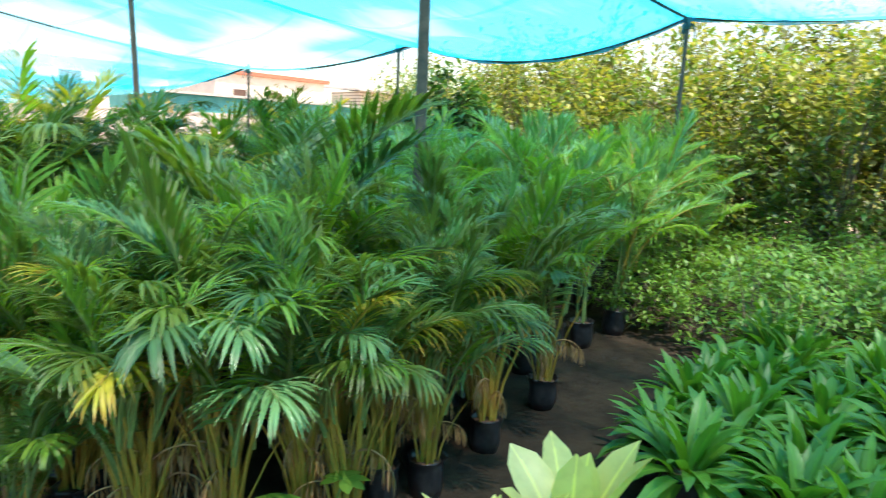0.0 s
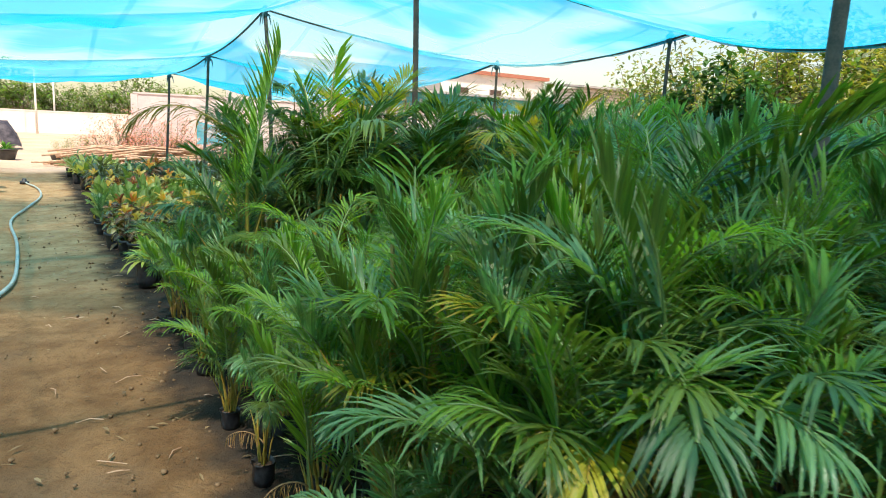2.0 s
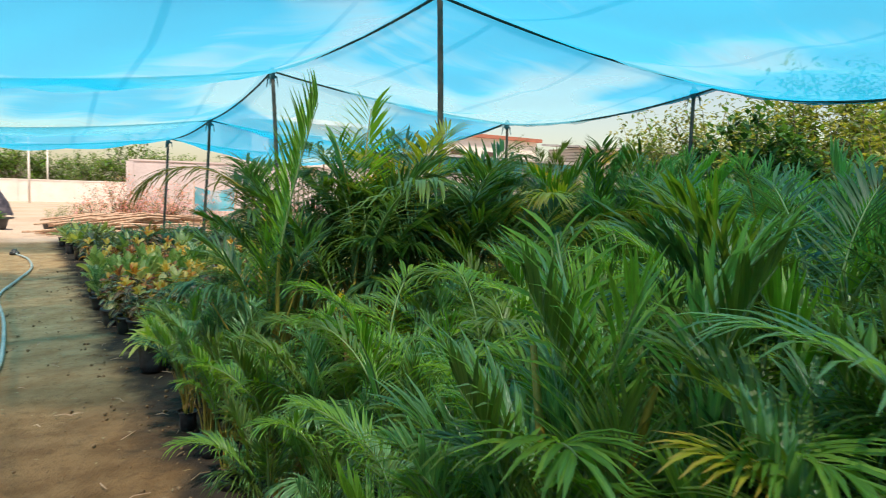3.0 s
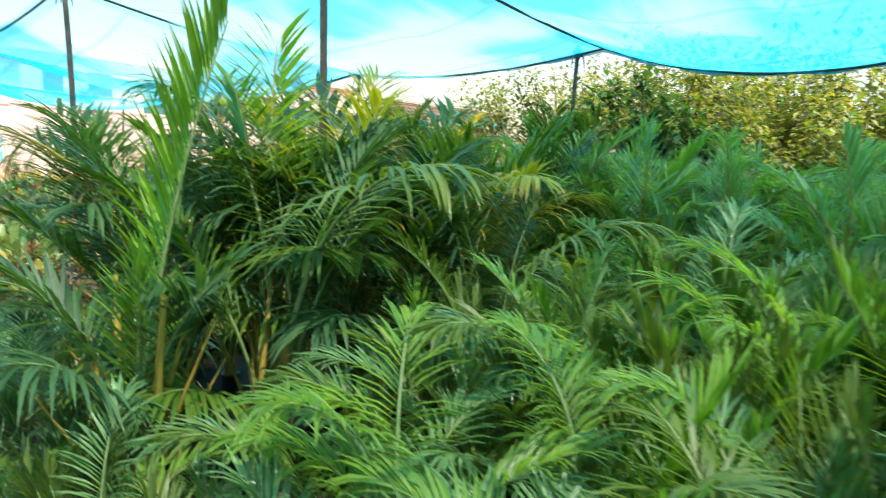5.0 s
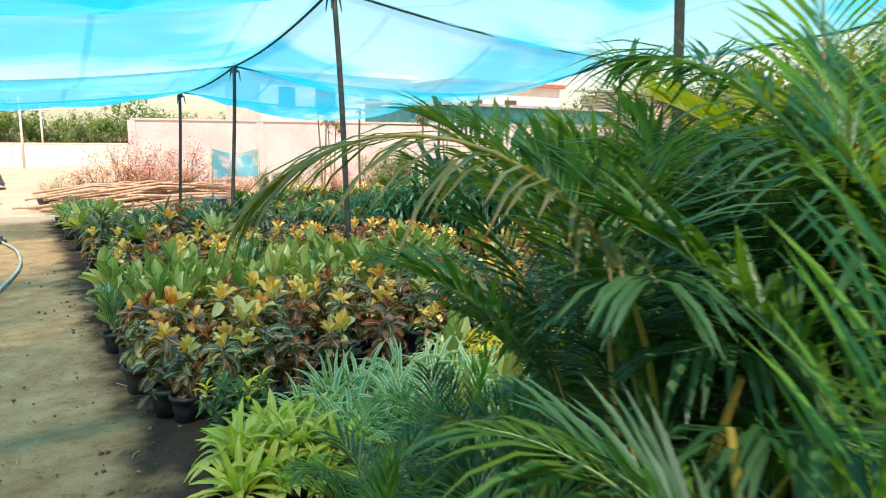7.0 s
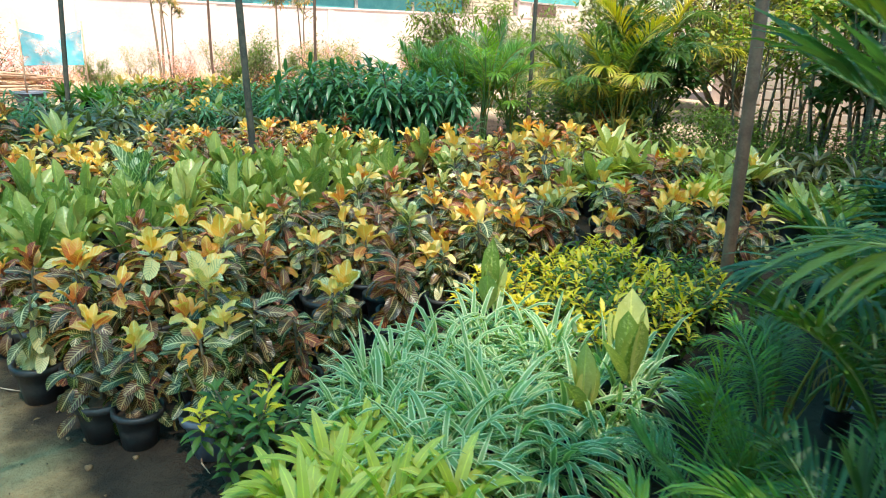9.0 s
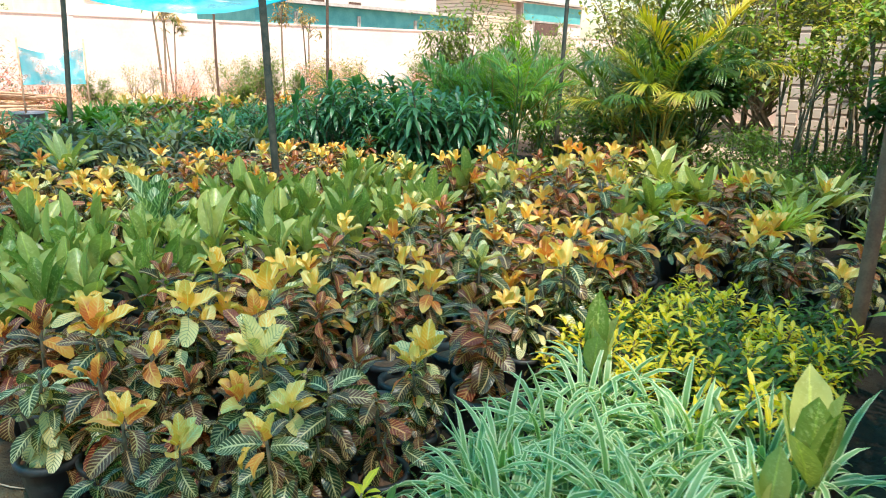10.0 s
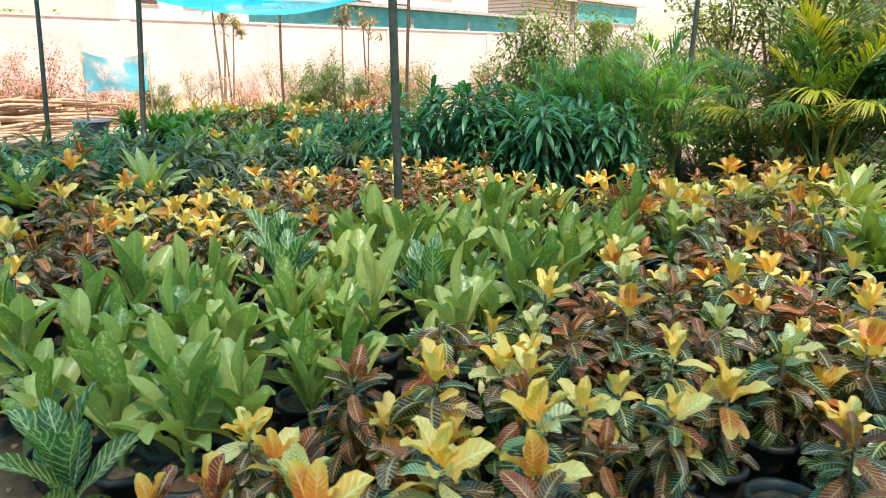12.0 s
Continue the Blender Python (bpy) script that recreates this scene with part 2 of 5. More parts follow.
M["palm_dry"] = leaf("areca_dry_leaf", (0.26, 0.15, 0.05), (0.42, 0.23, 0.10), tip=(0.40, 0.22, 0.12), gloss=0.6)
M["crot_green"] = leaf("croton_green", (0.03, 0.06, 0.022), (0.095, 0.115, 0.035), vein=(0.64, 0.56, 0.27), veins=11, rib=0.04, gloss=0.27)
M["crot_dark"] = leaf("croton_dark", (0.055, 0.05, 0.025), (0.21, 0.075, 0.04), vein=(0.66, 0.42, 0.20), veins=11, rib=0.04, gloss=0.27)
M["crot_red"] = leaf("croton_red", (0.20, 0.028, 0.02), (0.48, 0.10, 0.04), vein=(0.80, 0.40, 0.16), veins=10, rib=0.04)
M["crot_orange"] = leaf("croton_orange", (0.66, 0.14, 0.035), (0.86, 0.34, 0.06), vein=(0.92, 0.52, 0.14), veins=8, rib=0.03, tip=(0.95, 0.55, 0.10))
M["crot_yellow"] = leaf("croton_yellow", (0.95, 0.45, 0.035), (0.97, 0.66, 0.20), vein=(0.97, 0.74, 0.32), veins=8, rib=0.03, gloss=0.42, through_it=0.25)
M["crot_lime"] = leaf("croton_lime", (0.78, 0.60, 0.22), (0.90, 0.78, 0.46), vein=(0.12, 0.16, 0.04), veins=10, rib=0.0, through_it=0.25)
M["dief"] = leaf("dieffenbachia_leaf", (0.15, 0.235, 0.04), (0.53, 0.51, 0.17), rib=0.025, speck=(0.58, 0.57, 0.25), gloss=0.32, through_it=0.3)
M["dief_old"] = leaf("dieffenbachia_old_leaf", (0.20, 0.25, 0.05), (0.50, 0.46, 0.18), rib=0.03, speck=(0.62, 0.56, 0.30), tip=(0.46, 0.26, 0.08), gloss=0.45)
M["dief_dark"] = leaf("dieffenbachia_dark", (0.05, 0.13, 0.04), (0.11, 0.20, 0.07), vein=(0.55, 0.60, 0.36), veins=10, rib=0.02, speck=(0.50, 0.56, 0.34))
M["spider"] = leaf("striped_blade", (0.13, 0.28, 0.09), (0.20, 0.37, 0.14), edge=(0.58, 0.65, 0.40))
M["gold"] = leaf("gold_leaf", (0.035, 0.10, 0.018), (0.09, 0.18, 0.022), rib=0.05)
M["gold_tip"] = leaf("gold_tip", (0.60, 0.50, 0.02), (0.80, 0.58, 0.05), rib=0.05)
M["lime"] = leaf("lime_leaf", (0.34, 0.42, 0.05), (0.58, 0.57, 0.13), rib=0.04)
M["purple"] = leaf("dark_cordyline", (0.06, 0.07, 0.05), (0.17, 0.19, 0.09), rib=0.04, gloss=0.34)
M["drac"] = leaf("dracaena_leaf", (0.03, 0.12, 0.06), (0.08, 0.23, 0.11), rib=0.04, gloss=0.34)
M["broad"] = leaf("broad_leaf", (0.05, 0.18, 0.025), (0.12, 0.30, 0.04), rib=0.04, gloss=0.4)
M["pale"] = leaf("pale_leaf", (0.55, 0.56, 0.16), (0.66, 0.64, 0.28), rib=0.03)
M["shrub"] = leaf("shrub_leaf", (0.08, 0.20, 0.025), (0.20, 0.34, 0.05))
M["shrub_dark"] = leaf("shrub_leaf_dark", (0.03, 0.11, 0.025), (0.08, 0.19, 0.05))
M["shrub_yellow"] = leaf("shrub_leaf_yellow", (0.17, 0.22, 0.045), (0.44, 0.42, 0.13), gloss=0.5)
M["shrub_grey"] = leaf("shrub_leaf_grey", (0.10, 0.15, 0.08), (0.22, 0.26, 0.13))
M["pink"] = leaf("pink_bract", (0.70, 0.24, 0.30), (0.84, 0.52, 0.52))
M["dryleaf"] = leaf("dry_grass", (0.36, 0.25, 0.12), (0.55, 0.40, 0.20))
M["litter"] = leaf("dry_litter", (0.16, 0.10, 0.05), (0.40, 0.28, 0.15))


# ---------------------------------------------------------------- mesh tools
class Acc:
    """Collects vertices, faces, leaf coordinates and material slots of one mesh."""

    def __init__(self):
        self.v, self.f, self.uv, self.s = [], [], [], []

    def strip(self, pts, wid, ups, fold=0.2, slot=0, sides=2):
        """A blade along pts: half-widths wid, across-vectors in ups[i] = (across, normal)."""
        base = len(self.v)
        n = len(pts)
        for i, (p, w, (a, k)) in enumerate(zip(pts, wid, ups)):
            lift = k * (w * fold)
            self.v += [p - a * w + lift, p, p + a * w + lift]
            y = i / (n - 1)
            self.uv += [(0, y), (0.5, y), (1, y)]
        for i in range(n - 1):
            j = base + 3 * i
            self.f += [(j, j + 1, j + 4, j + 3), (j + 1, j + 2, j + 5, j + 4)]
            self.s += [slot, slot]

    def tube(self, pts, radii, sides=6, slot=0, caps=False):
        base = len(self.v)
        n = len(pts)
        for i, (p, r) in enumerate(zip(pts, radii)):
            t = (pts[min(i + 1, n - 1)] - pts[max(i - 1, 0)]).normalized()
            a = t.cross(Vector((0.31, 0.95, 0.1))).normalized()
            b = t.cross(a)
            for k in range(sides):
                g = 2 * math.pi * k / sides
                self.v.append(p + (a * math.cos(g) + b * math.sin(g)) * r)
                self.uv.append((k / sides, i / max(n - 1, 1)))
        for i in range(n - 1):
            for k in range(sides):
                j, q = base + i * sides, (k + 1) % sides
                self.f.append((j + k, j + q, j + sides + q, j + sides + k))
                self.s.append(slot)
        if caps:
            self.f += [tuple(range(base + sides - 1, base - 1, -1)), tuple(range(base + (n - 1) * sides, base + n * sides))]
            self.s += [slot, slot]

    def lathe(self, prof, sides=18, slot=0, centre=(0, 0), wob=0.0):
        base = len(self.v)
        for i, (r, z) in enumerate(prof):
            for k in range(sides):
                g = 2 * math.pi * k / sides
                q = r * (1 + wob * math.sin(3 * g + i) + wob * 0.6 * math.sin(7 * g + 2 * i))
                self.v.append(Vector((centre[0] + q * math.cos(g), centre[1] + q * math.sin(g), z)))
                self.uv.append((k / sides, i / len(prof)))
        for i in range(len(prof) - 1):
            for k in range(sides):
                j, q = base + i * sides, (k + 1) % sides
                self.f.append((j + k, j + q, j + sides + q, j + sides + k))
                self.s.append(slot)

    def box(self, lo, hi, slot=0, skew=0.0):
        base = len(self.v)
        for z in (lo[2], hi[2]):
            for x, y in ((lo[0], lo[1]), (hi[0], lo[1]), (hi[0], hi[1]), (lo[0], hi[1])):
                self.v.append(Vector((x, y, z)))
                self.uv.append((0, 0))
        for q in ((3, 2, 1, 0), (4, 5, 6, 7), (0, 1, 5, 4), (1, 2, 6, 5), (2, 3, 7, 6), (3, 0, 4, 7)):
            self.f.append(tuple(base + k for k in q))
            self.s.append(slot)

    def mesh(self, name, mats, smooth=True):
        me = bpy.data.meshes.new(name)
        me.from_pydata([tuple(p) for p in self.v], [], self.f)
        for m in mats if isinstance(mats, (list, tuple)) else [mats]:
            me.materials.append(m)
        lay = me.uv_layers.new(name="leaf")
        idx = np.empty(len(me.loops), dtype=np.int32)
        me.loops.foreach_get("vertex_index", idx)
        lay.data.foreach_set("uv", np.array(self.uv, dtype=np.float32)[idx].ravel())
        me.polygons.foreach_set("material_index", np.array(self.s, dtype=np.int32))
        me.polygons.foreach_set("use_smooth", np.full(len(self.f), smooth))
        me.update()
        return me


def thing(name, label, category, group="", kind=""):
    return tagged(new(name), label, category, group, kind)


def part(name, me, parent, m=None, label=""):
    ob = new(name, me)
    ob.parent = parent
    if m is not None:
        ob.matrix_basis = m
    return tagged(ob, label) if label else ob


def solid(name, me, label, category, group="", kind="", m=None):
    ob = tagged(new(name, me), label, category, group, kind)
    if m is not None:
        ob.matrix_basis = m
    return ob


def turn(x, y, z=0.0, rz=0.0, s=1.0, tilt=0.0, lean=0.0):
    return pose(x, y, z, tilt, lean, rz) @ Matrix.Scale(s, 4)


def spread(build, variants, spots):
    """Things built once per variant and copied to all their spots, each spot a matrix."""
    made = {}
    for i, m in enumerate(spots):
        k = i % variants
        if k not in made:
            ob = build(k)
            ob.matrix_basis = m
            made[k] = (ob, ob.scale[0])
        else:
            ob, s = made[k]
            copy_thing(ob, m @ Matrix.Scale(1 / s, 4))


def scatter(rng, x0, x1, y0, y1, step, smin, smax, jitter=0.35, keep=None, tilt=4):
    """Spots on a staggered, jittered lattice."""
    out = []
    ny = max(1, int((y1 - y0) / step))
    nx = max(1, int((x1 - x0) / step))
    for j in range(ny):
        for i in range(nx):
            x = x0 + (i + 0.5 + 0.5 * (j % 2) + rng.uniform(-jitter, jitter)) * step
            y = y0 + (j + 0.5 + rng.uniform(-jitter, jitter)) * step
            if x > x1 + 0.1 or (keep and not keep(x, y)):
                continue
            out.append(turn(x, y, 0, rng.uniform(0, 360), rng.uniform(smin, smax), rng.uniform(-tilt, tilt), rng.uniform(-tilt, tilt)))
    rng.shuffle(out)
    return out


def oval(t, sharp=1.0, wide=0.42):
    """Half-width of a leaf along its length, 0 to 1."""
    return max(0.02, math.sin(math.pi * t ** (math.log(0.5) / math.log(wide))) ** sharp)


def blade(acc, at, aim, length, width, n=5, droop=0.6, fold=0.25, wide=0.42, sharp=0.8, slot=0, twist=0.0, stalk=0.0, wave=0.0, rng=None):
    """A leaf that starts at a point in direction aim and bends towards the ground."""
    t = Vector(aim).normalized()
    across = t.cross(Vector((0, 0, 1)))
    if across.length < 0.05:
        across = Vector((1, 0, 0))
    across.normalize()
    p = Vector(at)
    pts, wid, ups = [], [], []
    step = length / (n - 1)
    for i in range(n):
        s = i / (n - 1)
        w = width * 0.5 * oval(min(max((s - stalk) / (1 - stalk), 0.0), 1.0), sharp, wide) if s >= stalk else width * 0.03
        k = across.cross(t)
        a = Matrix.Rotation(twist * s, 3, t) @ across
        b = a.cross(t)
        q = p + b * (wave * math.sin(9 * s + length * 50) * width)
        pts.append(q)
        wid.append(w)
        ups.append((a, b if b.z > -0.2 else -b))
        t = (t + Vector((0, 0, -1)) * (droop / (n - 1))).normalized()
        p = p + t * step
    acc.strip(pts, wid, ups, fold, slot)


# ---------------------------------------------------------------- ground
def build_ground():
    xs = [-900, -200, -60, -20, -8, -4] + [-3 + 0.1 * i for i in range(61)] + [4, 6, 9, 12, 20, 60, 200, 900]
    ys = [-900, -200, -60, -20, -5] + [-2 + 0.15 * i for i in range(190)] + [30, 40, 60, 120, 300, 1500]
    a = Acc()
    for y in ys:
        for x in xs:
            near = -3 <= x <= 3 and -2 <= y <= 27
            z = 0.0
            if near:
                z = 0.018 * noise.noise(Vector((x * 1.7, y * 1.7, 0))) + 0.008 * noise.noise(Vector((x * 7, y * 7, 3)))
                z -= 0.02 * math.exp(-((x - 0.6) / 0.5) ** 2)
            a.v.append(Vector((x, y, z)))
            a.uv.append((0, 0))
    w = len(xs)
    for j in range(len(ys) - 1):
        for i in range(w - 1):
            a.f.append((j * w + i, j * w + i + 1, (j + 1) * w + i + 1, (j + 1) * w + i))
            a.s.append(0)
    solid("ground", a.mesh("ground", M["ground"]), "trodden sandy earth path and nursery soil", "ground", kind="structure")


build_ground()

# ---------------------------------------------------------------- shade net, ropes and poles
COLS = (-6.2, -0.9, 4.38, 9.15)
ROWS = (-6.0, -1.0, 3.95, 8.5, 13.5, 19.4, 22.5)
TOPS = {  # height of the net at each support, by column
    0: (3.0, 3.0, 2.9, 2.8, 2.7, 2.5, 2.4),
    1: (3.2, 3.2, 3.1, 3.0, 2.82, 2.58, 2.38),
    2: (3.6, 3.6, 3.62, 3.62, 3.45, 3.15, 2.84),
    3: (3.2, 3.2, 3.2, 3.2, 3.03, 2.78, 2.62),
}


SHIFT = {(2, 4): (-0.24, -0.27, 0.0), (2, 5): (-0.12, -1.45, -0.13), (2, 6): (-0.42, -1.30, -0.08), (3, 5): (-0.36, -1.1, -0.02), (3, 6): (-0.23, 0.15, 0.0)}


def corner(c, r):
    """Where the net is tied at one support."""
    dx, dy, dz = SHIFT.get((c, r), (0.0, 0.0, 0.0))
    return Vector((COLS[c] + dx, ROWS[r] + dy, TOPS[c][r] + dz))


def build_net():
    net = thing("shade_net", "translucent bright blue shade net roof tied over poles", "shade net")
    n = 26
    rng = random.Random(4)
    for c in range(3):
        for r in range(len(ROWS) - 1 if c else 4):
            q = corner(c, r), corner(c + 1, r), corner(c, r + 1), corner(c + 1, r + 1)
            belly = rng.uniform(0.22, 0.36) * min(1.0, (q[2].y - q[0].y) / 5)
            loose = 0.30 if (c, r) == (2, 2) else 0.08 if c == 2 else 0.0
            if r == 5:
                belly = 0.36 if c == 2 else 0.16
            if (c, r) == (2, 4):
                belly = 0.42
            a = Acc()
            for j in range(n + 1):
                for i in range(n + 1):
                    u, v = i / n, j / n
                    x, y, z = (q[0] * (1 - u) + q[1] * u) * (1 - v) + (q[2] * (1 - u) + q[3] * u) * v
                    su, sv = 4 * u * (1 - u), 4 * v * (1 - v)
                    z -= 0.09 * su + 0.10 * sv + belly * su ** 0.7 * sv ** 0.7 + loose * u ** 3 * sv
                    z += 0.05 * su * sv * noise.noise(Vector((x * 1.1, y * 0.8, c)))
                    z += 0.035 * math.sin(5.0 * (x + 0.6 * y) + 3 * noise.noise(Vector((x, y, 2)))) * su ** 0.5 * sv ** 0.5
                    a.v.append(Vector((x, y, z)))
                    a.uv.append((u, v))
            for j in range(n):
                for i in range(n):
                    k = j * (n + 1) + i
                    a.f.append((k, k + 1, k + n + 2, k + n + 1))
                    a.s.append(0)
            part("net_panel", a.mesh("net_panel", M["net"]), net)
            if c == 2:
                b = Acc()
                rim = [a.v[j * (n + 1) + n] for j in range(n + 1)]
                for j, p in enumerate(rim):
                    drop = 0.05 + 0.03 * noise.noise(p * 1.3) + 0.01 * math.sin(9 * p.y)
                    b.v += [p + Vector((0.0, 0, 0.004)), p + Vector((0.03 * math.sin(6 * p.y), 0, -0.5 * drop)), p + Vector((-0.02, 0, -drop))]
                    b.uv += [(0.01, j / n)] * 3
                for j in range(n):
                    for i in range(2):
                        k = 3 * j + i
                        b.f.append((k, k + 1, k + 4, k + 3))
                        b.s.append(0)
                part("net_hem", b.mesh("net_hem", M["net"]), net, label="loose blue hem hanging below the edge rope")

    def rope(p, q, sag, r=0.018):
        a = Acc()
        pts = [p.lerp(q, k / 12) - Vector((0, 0, sag * 4 * (k / 12) * (1 - k / 12))) for k in range(13)]
        a.tube(pts, [r] * 13, 5)
        part("rope", a.mesh("rope", M["rope"]), net, label="dark rope sewn into the net")

    for c in range(4):
        for r in range(len(ROWS) if c else 5):
            low = Vector((0, 0, 0.012))
            p = corner(c, r) - low
            if c < 3:
                rope(p, corner(c + 1, r) - low, 0.09)
            if r < (len(ROWS) - 1 if c else 4):
                rope(p, corner(c, r + 1) - low, 0.10 + (0.30 if (c, r) == (3, 2) else 0.08 if c == 3 else 0.0))


build_net()


def build_pole(x, y, top, lean=(0, 0), r=0.03, mat="pole", above=0.05, tie=True, label="dark weathered support pole holding up the shade net"):
    p = thing("net_pole", label, "pole", "poles of the shade net")
    p.matrix_basis = pose(x, y, 0)
    a = Acc()
    k = 9
    pts = []
    for i in range(k):
        s = i / (k - 1)
        pts.append(Vector((lean[0] * (1 - s) + 0.012 * math.sin(5 * s + x), lean[1] * (1 - s) + 0.012 * math.cos(4 * s + y), (top + above) * s)))
    a.tube(pts, [r * (1.05 - 0.15 * i / k) for i in range(k)], 8, caps=True)
    part("shaft", a.mesh("shaft", M[mat]), p)
    if tie:
        b = Acc()
        b.lathe([(r * 0.9, top - 0.14), (r * 1.7, top - 0.11), (r * 1.5, top - 0.06), (r * 2.1, top - 0.03), (r * 1.2, top + 0.01)], 9, wob=0.15)
        for q in range(3):
            g = q * 2.1 + x
            b.tube([Vector((0, 0, top - 0.06)), Vector((0.08 * math.cos(g), 0.08 * math.sin(g), top - 0.10)), Vector((0.11 * math.cos(g), 0.11 * math.sin(g), top - 0.26))], [0.012, 0.016, 0.005], 5)
        part("tie", b.mesh("tie", M["cloth"]), p, label="knotted strip of net cloth")


build_pole(4.46, 8.59, 3.62, lean=(0.05, -0.08), r=0.034, mat="pole_rust", tie=False)
build_pole(4.136, 13.226, 3.45, lean=(0.18, -0.03), r=0.034, label="leaning dark pole holding up the shade net")
build_pole(4.25, 17.93, 3.02, lean=(-0.12, 0.06), r=0.033)
build_pole(3.95, 21.18, 2.76, lean=(-0.11, 0.02), r=0.033)
build_pole(9.15, 8.9, 3.2)
build_pole(9.1, 13.35, 3.03)
build_pole(8.79, 18.3, 2.76, mat="pole_rust")
build_pole(8.92, 22.65, 2.62, mat="pole_rust")
build_pole(3.8, 3.38, 3.42, r=0.036)
build_pole(9.15, 3.95, 3.2)
build_pole(4.4, -1.0, 3.6)
build_pole(9.15, -1.0, 3.2)
build_pole(-0.96, 19.5, 2.57, r=0.034)
build_pole(-1.08, 22.5, 2.36, r=0.034)
build_pole(-0.95, 13.5, 2.82)
build_pole(-0.95, 8.5, 3.0)
build_pole(-0.95, 3.95, 3.1)
build_pole(-0.95, -1.0, 3.2)
for py, ph in ((-1.0, 3.0), (3.95, 2.9), (8.5, 2.8), (13.5, 2.7)):
    build_pole(-6.2, py, ph)


# ---------------------------------------------------------------- plants
def pot_mesh(name, r, h, mat, rim=0.012, taper=0.74):
    a = Acc()
    a.lathe([(0.0, 0.0), (r * taper, 0.0), (r * (taper + 1) / 2, h * 0.5), (r * 0.97, h - 0.03), (r + rim, h - 0.028), (r + rim, h), (r - 0.008, h), (r * 0.93, h - 0.04)], 18)
    return a.mesh(name, M[mat])


def soil_mesh(r, h):
    a = Acc()
    a.lathe([(r, h), (r * 0.6, h + 0.012), (0.001, h + 0.02)], 14, wob=0.06)
    return a.mesh("soil", M["soil"])


def bag_mesh(r=0.09, h=0.22):
    a = Acc()
    a.lathe([(0, 0), (r * 0.85, 0.0), (r * 1.05, h * 0.3), (r, h * 0.7), (r * 1.08, h * 0.92), (r * 1.2, h), (r * 1.02, h - 0.02), (r * 0.9, h * 0.85)], 14, wob=0.06)
    return a.mesh("grow_bag", M["bag"])


BAG = bag_mesh()
BAG_SOIL = soil_mesh(0.085, 0.185)
POT = pot_mesh("pot", 0.105, 0.19, "potblack")
POT_GREY = pot_mesh("pot", 0.105, 0.19, "potgrey")
POT_SOIL = soil_mesh(0.098, 0.155)


def frond_mesh(length, a0, a1, pairs, leaflet, mats, rng, start=0.28, droop=0.5, limp=0.0, width=0.026, wide_at=62, narrow=40):
    """An arching palm frond with a V of paired leaflets, growing from the origin over +x."""
    a = Acc()
    n = 16
    p, pts, tans = Vector((0, 0, 0)), [], []
    for i in range(n + 1):
        s = i / n
        ang = a0 + (a1 - a0) * s ** 1.5
        t = Vector((math.sin(ang), 0.05 * math.sin(3 * s), math.cos(ang))).normalized()
        pts.append(p.copy())
        tans.append(t)
        p = p + t * (length / n)
    a.tube(pts, [0.010 * (1 - 0.85 * i / n) + 0.001 for i in range(n + 1)], 5, slot=1)
    for k in range(pairs):
        s = start + (1 - start) * (k + 0.5) / pairs
        i = min(int(s * n), n - 1)
        f = s * n - i
        at = pts[i].lerp(pts[i + 1], f)
        t = tans[i].lerp(tans[i + 1], f).normalized()
        up = Vector((0, 1, 0)).cross(t) * -1
        size = leaflet * (0.45 + 0.55 * math.sin(math.pi * min(1.0, (s - start) / (1 - start) * 0.72 + 0.18)))
        spread_at = radians(wide_at - narrow * (s - start) / (1 - start))
        for sd in (-1, 1):
            jig = rng.uniform(-0.12, 0.12)
            aim = t * math.cos(spread_at + jig) + Vector((0, sd, 0)) * math.sin(spread_at + jig) + up * (0.38 + rng.uniform(-0.1, 0.1))
            if limp:
                aim = aim.lerp(Vector((rng.uniform(-0.6, 0.6), sd * 0.3 + rng.uniform(-0.45, 0.45), -1)), limp * rng.uniform(0.7, 1.0))
            blade(a, at, aim, size * rng.uniform(0.9, 1.08), width, 4, droop * rng.uniform(0.7, 1.4), 0.3, 0.4, 0.7, 0)
    return a.mesh("frond", mats)


RNG = random.Random(11)
FRONDS = {}
for key, mats in (("a", ("palm", "greenstem")), ("b", ("palm_blue", "greenstem")), ("o", ("palm_olive", "greenstem")), ("n", ("palm_new", "greenstem")), ("y", ("palm_yellow", "cane")), ("t", ("palm_shaded_blue", "greenstem"))):
    mm = [M[m] for m in mats]
    FRONDS[key] = [
        frond_mesh(0.76, 0.10, 1.05, 29, 0.25, mm, RNG, droop=0.7, width=0.0155, wide_at=56),
        frond_mesh(0.86, 0.05, 1.40, 31, 0.26, mm, RNG, droop=0.9, width=0.0155, wide_at=54),
        frond_mesh(0.66, 0.2, 1.75, 26, 0.23, mm, RNG, droop=1.2, width=0.015, wide_at=56),
        frond_mesh(0.76, 0.02, 0.5, 28, 0.25, mm, RNG, droop=0.4, width=0.016, wide_at=50),
    ]
BIG = {}
for key, mats in (("a", ("palm_shaded", "greenstem")), ("b", ("palm_shaded_blue", "greenstem")), ("o", ("palm_olive", "greenstem")), ("n", ("palm_new", "greenstem")), ("y", ("palm_yellow", "cane"))):
    mm = [M[m] for m in mats]
    BIG[key] = [
        frond_mesh(1.15, 0.08, 0.95, 36, 0.36, mm, RNG, droop=0.6, width=0.021),
        frond_mesh(1.05, 0.25, 1.7, 34, 0.36, mm, RNG, droop=1.1, width=0.021),
    ]
YOUNG = frond_mesh(0.50, 0.05, 0.45, 9, 0.22, [M["palm_blue"], M["greenstem"]], RNG, start=0.2, droop=0.4, width=0.030, wide_at=64, narrow=30)
